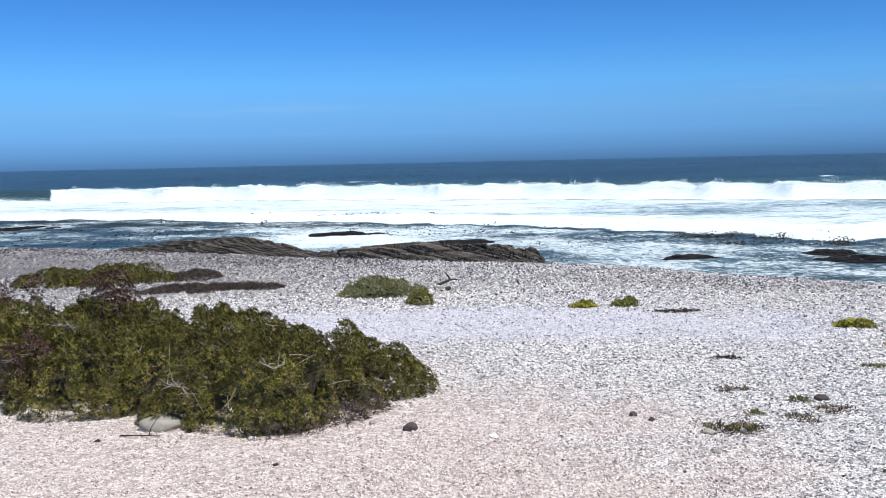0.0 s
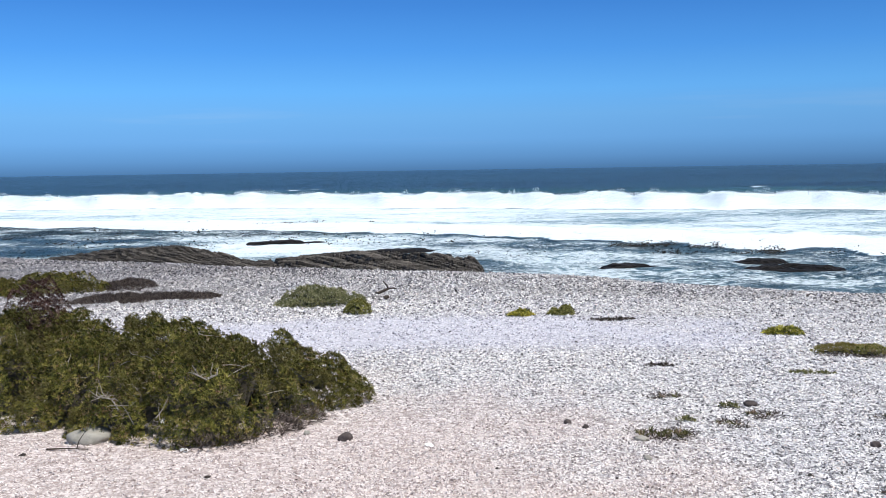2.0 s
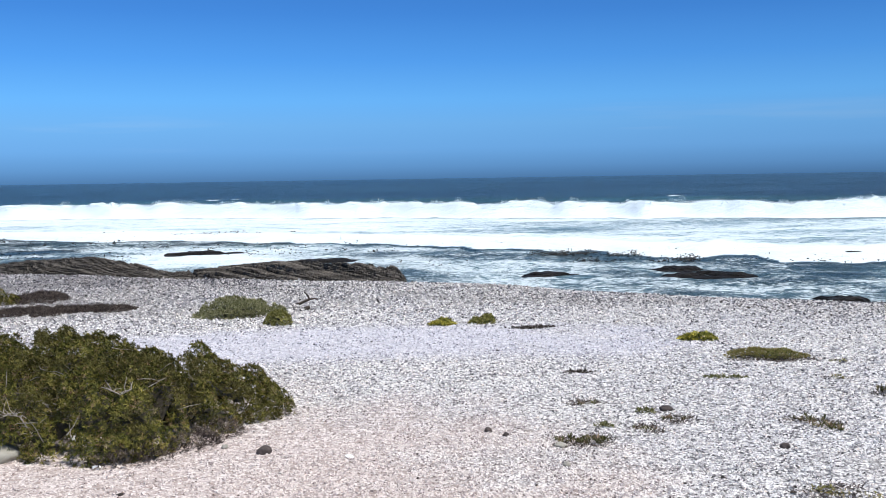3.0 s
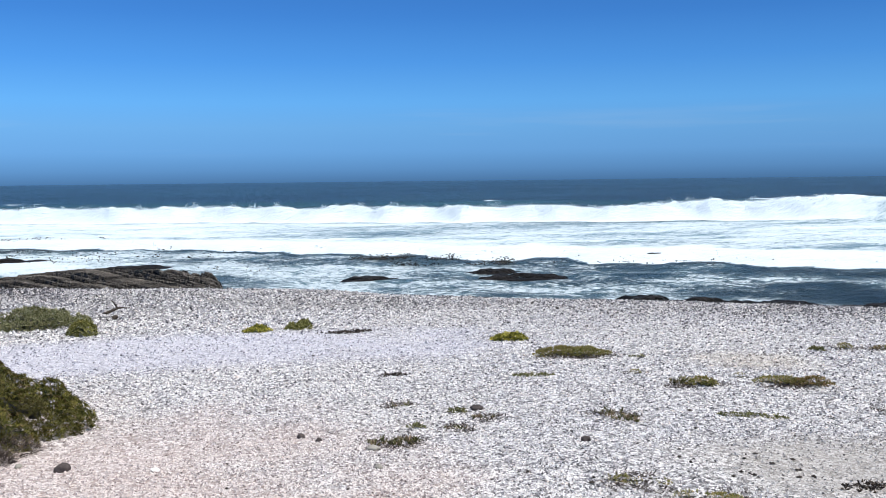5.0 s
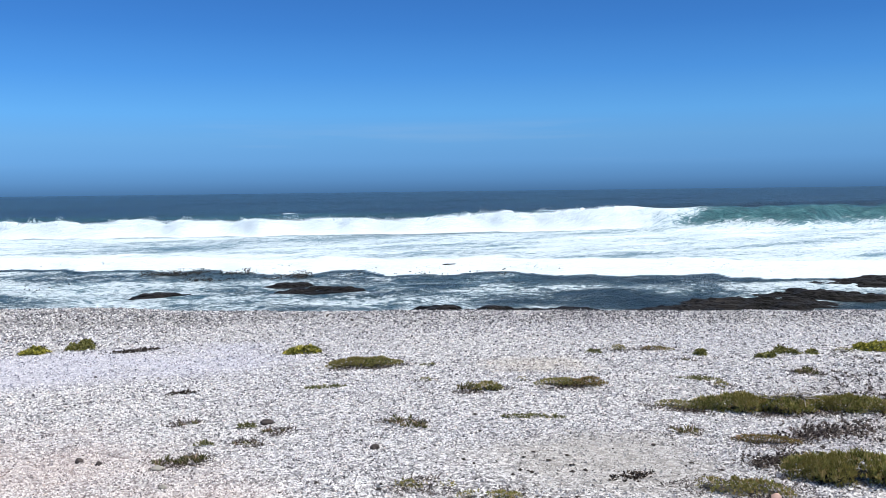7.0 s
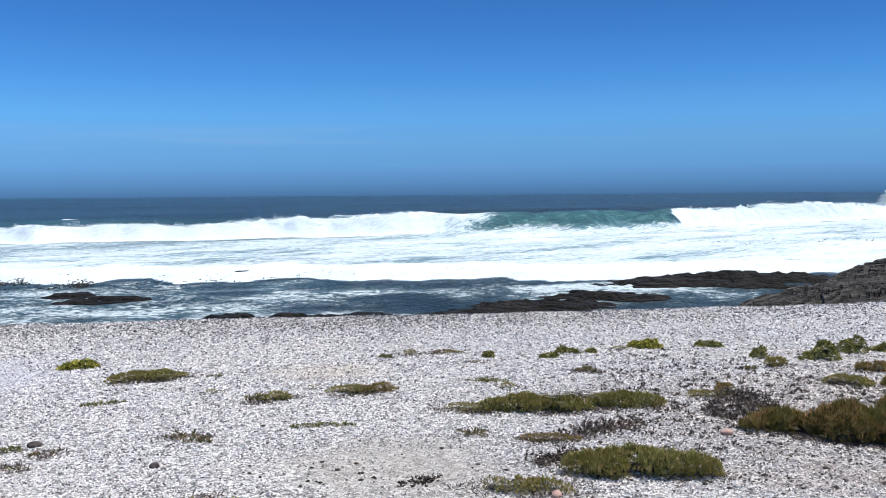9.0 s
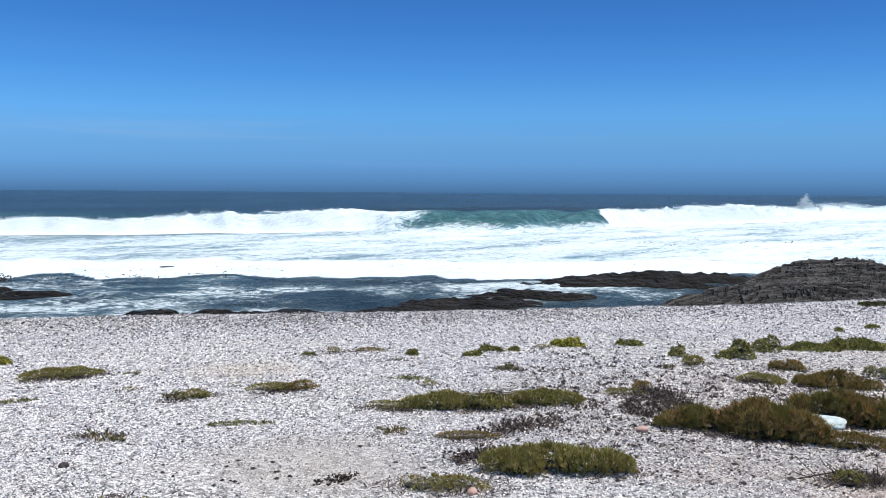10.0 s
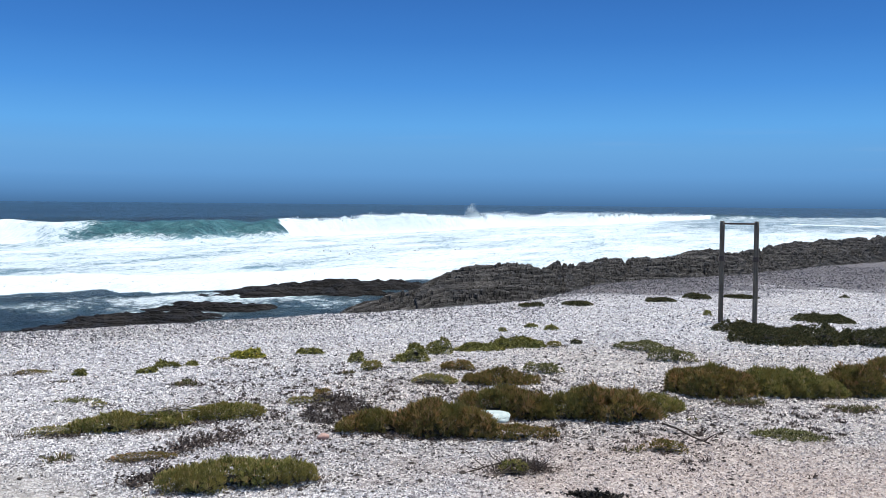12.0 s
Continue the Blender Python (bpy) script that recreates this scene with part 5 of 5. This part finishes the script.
driftwood([(8.80, 1.48, 0.05), (8.65, 1.33, 0.05), (8.45, 1.15, 0.03), (8.30, 1.00, 0.02)], 0.010, "stick", "dark brown stick lying among samphire", M_DARKWOOD, 1, 1)
driftwood([(-0.10, 17.15, 0.02), (0.0, 17.2, 0.06), (0.12, 17.25, 0.10)], 0.030, "driftwood", "black forked driftwood on the shell ridge", M_DARKWOOD, 5, 2)
driftwood([(0.02, 16.40, 0.02), (0.10, 16.42, 0.05)], 0.04, "driftwood", "short black driftwood stub on the shells", M_DARKWOOD, 0, 3)
driftwood([(6.62, 2.42, 0.02), (6.75, 2.34, 0.04), (6.90, 2.24, 0.06), (7.0, 2.15, 0.03)], 0.006, "dead_branch", "grey dead branch with fine twigs on shells", M_DARKWOOD, 9, 4)
driftwood([(6.5, 2.2, 0.02), (6.75, 2.15, 0.06), (7.0, 2.25, 0.05)], 0.005, "dead_branch", "grey dead branch with fine twigs on shells", M_DARKWOOD, 7, 5)
driftwood([(6.85, 5.62, 0.05), (7.0, 5.52, 0.14), (7.1, 5.42, 0.16), (7.2, 5.45, 0.08)], 0.010, "dead_branch", "bleached bare branches in a samphire clump", M_TWIG, 22, 6)


def on_bush(x, y, over=0.04):
    return float(mound(BUSH, np.array([x]), np.array([y]), 2.4)[0]) + over


def bush_tangle(x, y, forks, seed, wide=0.22):
    """Bare branches lying over the leaves of the great bush."""
    rng = np.random.default_rng(800 + seed)
    a = rng.uniform(-0.5, 0.5)
    pts = [(x + wide * k * math.cos(a), y + wide * k * math.sin(a), on_bush(x + wide * k * math.cos(a), y + wide * k * math.sin(a))) for k in (-0.5, 0.0, 0.5)]
    driftwood(pts, 0.0055, "dead_branch", "pale bare branch tangle on the great bush", M_TWIG, forks * 3, seed, (0.04, 0.12))


bush_tangle(-1.88, 7.85, 16, 7, 0.22)
bush_tangle(-1.78, 7.32, 16, 8, 0.24)
bush_tangle(-1.27, 6.95, 3, 9, 0.16)
bush_tangle(-2.35, 8.35, 8, 12, 0.14)
bush_tangle(-2.75, 8.20, 9, 13)
bush_tangle(-1.97, 7.02, 10, 14, 0.18)
bush_tangle(-3.40, 8.60, 10, 15)

driftwood([(-1.0, 7.25, 0.02), (-0.8, 7.3, 0.06), (-0.62, 7.3, 0.03)], 0.007, "dead_branch", "dry twigs at the foot of the bush", M_TWIG, 12, 10)
driftwood([(-2.35, 6.75, 0.01), (-2.2, 6.72, 0.015), (-2.05, 6.7, 0.01)], 0.006, "stick", "thin dark stick on pink shell sand", M_DARKWOOD, 1, 11)


def heap(x, y, w, d, h, n, name, label, category, mat, seed, leaf=0.05):
    """A flat tangle of torn strips, such as washed-up weed."""
    rng = np.random.default_rng(600 + seed)
    px, py = x + rng.normal(0, w / 4, n), y + rng.normal(0, d / 4, n)
    base = np.stack([px, py, ground_z(px, py) + rng.uniform(0, h, n)], -1)
    up = rng.normal(0, 1, (n, 3))
    up[:, 2] = np.abs(up[:, 2]) * 0.08 + 0.04
    v, f = sprigs(rng, base, up, leaf * rng.uniform(0.3, 0.8, n), 5, 0.9, 0.22)
    f3 = np.concatenate([f[:, :3], f[:, [0, 2, 3]]])
    bx, by = x + rng.uniform(-0.5, 0.5, 2 * n) * w, y + rng.normal(0, d / 5, 2 * n)
    torn = (fbm(bx * 14, by * 14, 3, 74) > 0.46) & (np.hypot((bx - x) / w, (by - y) / d) < 0.55)
    bx, by = bx[torn], by[torn]
    v2, f2 = blobs(rng, np.stack([bx, by, ground_z(bx, by) + 0.006 + h * 0.4 * rng.random(len(bx))], -1), rng.uniform(0.006, 0.017, len(bx)), 0.40)
    me = mesh_of(name, np.concatenate([v, v2]), np.concatenate([f3, f2 + len(v)]))
    me.materials.append(mat)
    ob = new(name, me)
    return tagged(ob, label, category, kind="stuff")


heap(6.40, 1.45, 0.20, 0.36, 0.010, 300, "seaweed", "black dried seaweed heap on pale shells", "seaweed", M_KELP, 1)
heap(4.40, 4.60, 0.36, 0.18, 0.008, 60, "seaweed", "thin dark dried seaweed tangle on pale shells", "seaweed", M_DARKWOOD, 2)
heap(3.15, 12.95, 0.62, 0.24, 0.03, 170, "seaweed", "thin dark dried seaweed strip on shells", "seaweed", M_DARKWOOD, 3)
heap(5.55, 4.35, 0.55, 0.35, 0.05, 180, "plant_litter", "brown plant litter beside a samphire clump", "plant litter", M_LEAF["dry"], 4)
heap(6.6, 4.75, 0.9, 0.5, 0.04, 300, "plant_litter", "brown plant litter between samphire clumps", "plant litter", M_LEAF["dry"], 5)
heap(2.75, 9.35, 0.30, 0.12, 0.02, 50, "seaweed", "thin dark dried seaweed strip on shells", "seaweed", M_DARKWOOD, 6)


def float_panel():
    """A washed-up slab of faded foam, half grown over."""
    ob = thing("foam_float", "washed-up pale turquoise foam slab half covered by samphire", "flotsam")
    x, y = 8.37, 3.00
    bm = bmesh.new()
    bmesh.ops.create_icosphere(bm, subdivisions=4, radius=1.0)
    for v in bm.verts:
        s = [math.copysign(abs(c) ** 0.7, c) for c in v.co]
        w = 1 + 0.18 * noise.noise(v.co * 1.7)
        v.co = Vector((s[0] * 0.25 * w, s[1] * 0.12 * w, s[2] * 0.034 * w + 0.015 * s[0]))
    for f in bm.faces:
        f.smooth = True
    body = part("slab", bm, M_TURQ, ob)
    body.matrix_world = pose(x, y, stand(x, y) + 0.072, 10, 3, -70)
    bm = bmesh.new()
    bmesh.ops.create_cube(bm, size=1.0)
    bmesh.ops.scale(bm, vec=(0.09, 0.05, 0.018), verts=bm.verts)
    bmesh.ops.bevel(bm, geom=bm.edges[:], offset=0.006, segments=2, affect="EDGES")
    patch = part("patch", bm, M_ORANGE, ob, "faded orange patch")
    patch.matrix_world = pose(x - 0.06, y - 0.02, stand(x, y) + 0.108, 10, 12, -60)


float_panel()


def big_shell(x, y, lift, size, turn, label):
    """A bleached limpet shell: a hollow oval cone with radial ribs."""
    nu, nv = 22, 7
    th, t = np.meshgrid(np.arange(nu) * 6.2832 / nu, np.linspace(0.05, 1, nv), indexing="ij")
    rib = 1 + 0.05 * np.sin(th * 11) * t
    out = np.stack([np.cos(th) * t * rib, 0.75 * np.sin(th) * t * rib, 0.42 * (1 - t ** 1.4)], -1) * size
    inn = out * (0.92, 0.92, 0.86)
    v = np.concatenate([out.reshape(-1, 3), inn.reshape(-1, 3)])
    f = np.concatenate([grid_faces(nu, nv, True)[:, ::-1], grid_faces(nu, nv, True) + nu * nv])
    me = mesh_of("limpet_shell", v, f, True)
    me.materials.append(M_WHITE)
    ob = new("limpet_shell", me)
    ob.matrix_world = pose(x, y, stand(x, y) + lift, 25, 10, turn)
    tagged(ob, label, "shell")


big_shell(-1.56, 6.90, on_bush(-1.56, 6.90, 0.03), 0.038, 30, "white limpet shell caught on the green bush")
big_shell(-1.35, 6.50, 0.01, 0.032, 0, "white limpet shell at the foot of the bush")
big_shell(-1.02, 6.70, 0.005, 0.036, 120, "white limpet shell at the foot of the bush")
big_shell(0.31, 6.40, 0.0, 0.05, 70, "broken white shell lying flat on grit")
big_shell(3.85, 6.25, 0.0, 0.035, 10, "white limpet shell on shell grit")


M_SCRAP = plain("dried_weed", (0.020, 0.016, 0.014), (0.075, 0.055, 0.042), 40.0)


def make_scraps():
    """Dark crumbs of weed, bark and stone strewn over the beach."""
    rng = np.random.default_rng(44)
    az = np.concatenate([rng.uniform(-95, 28, 520), rng.uniform(-86, -53, 6500), rng.uniform(-95, 28, 5000)])
    r = np.concatenate([np.sqrt(rng.uniform(25, 16 ** 2, 520)), rng.normal(9.6, 1.5, 6500), crest(az[7020:]) - 0.2 - np.abs(rng.normal(0, 1.1, 5000))])
    keep = (r > 4.6) & (r < 60)
    x, y = polar(az[keep], r[keep])
    c = np.stack([x, y, ground_z(x, y) + 0.006], -1)
    s = rng.uniform(0.004, 0.016, len(x)) * np.where(r[keep] > 12, 1.5, 1.0) * np.where(rng.random(len(x)) < 0.05, 2.2, 1.0)
    az2, r2 = rng.uniform(-86, -22, 420), rng.uniform(4.8, 8.5, 420)
    x2, y2 = polar(az2, r2)
    held = rng.random(420) < 0.15 + 0.85 * step(0.40, 0.60, fbm(x2 * 0.9, y2 * 0.9, 3, 36)) * step(-28, -42, az2)
    x2, y2 = x2[held], y2[held]
    c = np.concatenate([c, np.stack([x2, y2, ground_z(x2, y2) + 0.006], -1)])
    s = np.concatenate([s, rng.uniform(0.010, 0.026, len(x2))])
    me = mesh_of("wrack_scraps", *blobs(rng, c, s, 0.45))
    me.materials.append(M_SCRAP)
    tagged(new("wrack_scraps", me), "dark scraps of dried weed and stone strewn over shells", "wrack", kind="stuff")


make_scraps()


def make_seedlings():
    """Scattered tiny dark tufts and dry sprigs among the shells between the larger clumps."""
    rng = np.random.default_rng(45)
    az, r = rng.uniform(-90, -54, 560), rng.normal(10.0, 1.5, 560)
    px, py = polar(az, r)
    held = (fbm(px * 0.6, py * 0.6, 3, 51) > 0.47) & (r > 7.2) & (r < 17)
    px, py = px[held], py[held]
    n = len(px) * 7
    x, y = np.repeat(px, 7) + rng.normal(0, 0.022, n), np.repeat(py, 7) + rng.normal(0, 0.022, n)
    base = np.stack([x, y, ground_z(x, y)], -1)
    up = rng.normal(0, 0.5, (n, 3))
    up[:, 2] = 0.8
    me = mesh_of("seedling_tufts", *sprigs(rng, base, up, rng.uniform(0.018, 0.048, n), 5, 0.9, 0.13))
    me.materials.append(M_LEAF["dry"])
    tagged(new("seedling_tufts", me), "tiny dry brown tufts scattered between shrub clumps", "seedlings", kind="stuff")


make_seedlings()


def make_litter():
    """Dead brown stems and crumbs shed round the samphire clumps."""
    rng = np.random.default_rng(46)
    P = []
    for (cx, cy, a, b, h, turn) in LITTER_AT:
        n = int(60 + 420 * a * b / 0.05)
        n = min(n, 420)
        rho, th = rng.normal(1.05, 0.24, n), rng.uniform(0, 6.283, n)
        c, s = math.cos(radians(turn)), math.sin(radians(turn))
        u, v = rho * np.cos(th) * (a + 0.05), rho * np.sin(th) * (b + 0.08)
        P.append(np.stack([cx + u * c - v * s, cy + u * s + v * c], -1))
    P = np.concatenate(P)
    P = P[fbm(P[:, 0] * 3.0, P[:, 1] * 3.0, 3, 75) > 0.47]
    base = np.stack([P[:, 0], P[:, 1], ground_z(P[:, 0], P[:, 1]) + 0.004], -1)
    up = rng.normal(0, 1, (len(P), 3))
    up[:, 2] = np.abs(up[:, 2]) * 0.45 + 0.1
    me = mesh_of("plant_litter", *sprigs(rng, base, up, rng.uniform(0.010, 0.042, len(P)), 3, 1.0, 0.10))
    me.materials.append(M_LEAF["dry"])
    tagged(new("plant_litter", me), "dead brown stems shed round the samphire clumps", "plant litter", kind="stuff")


make_litter()
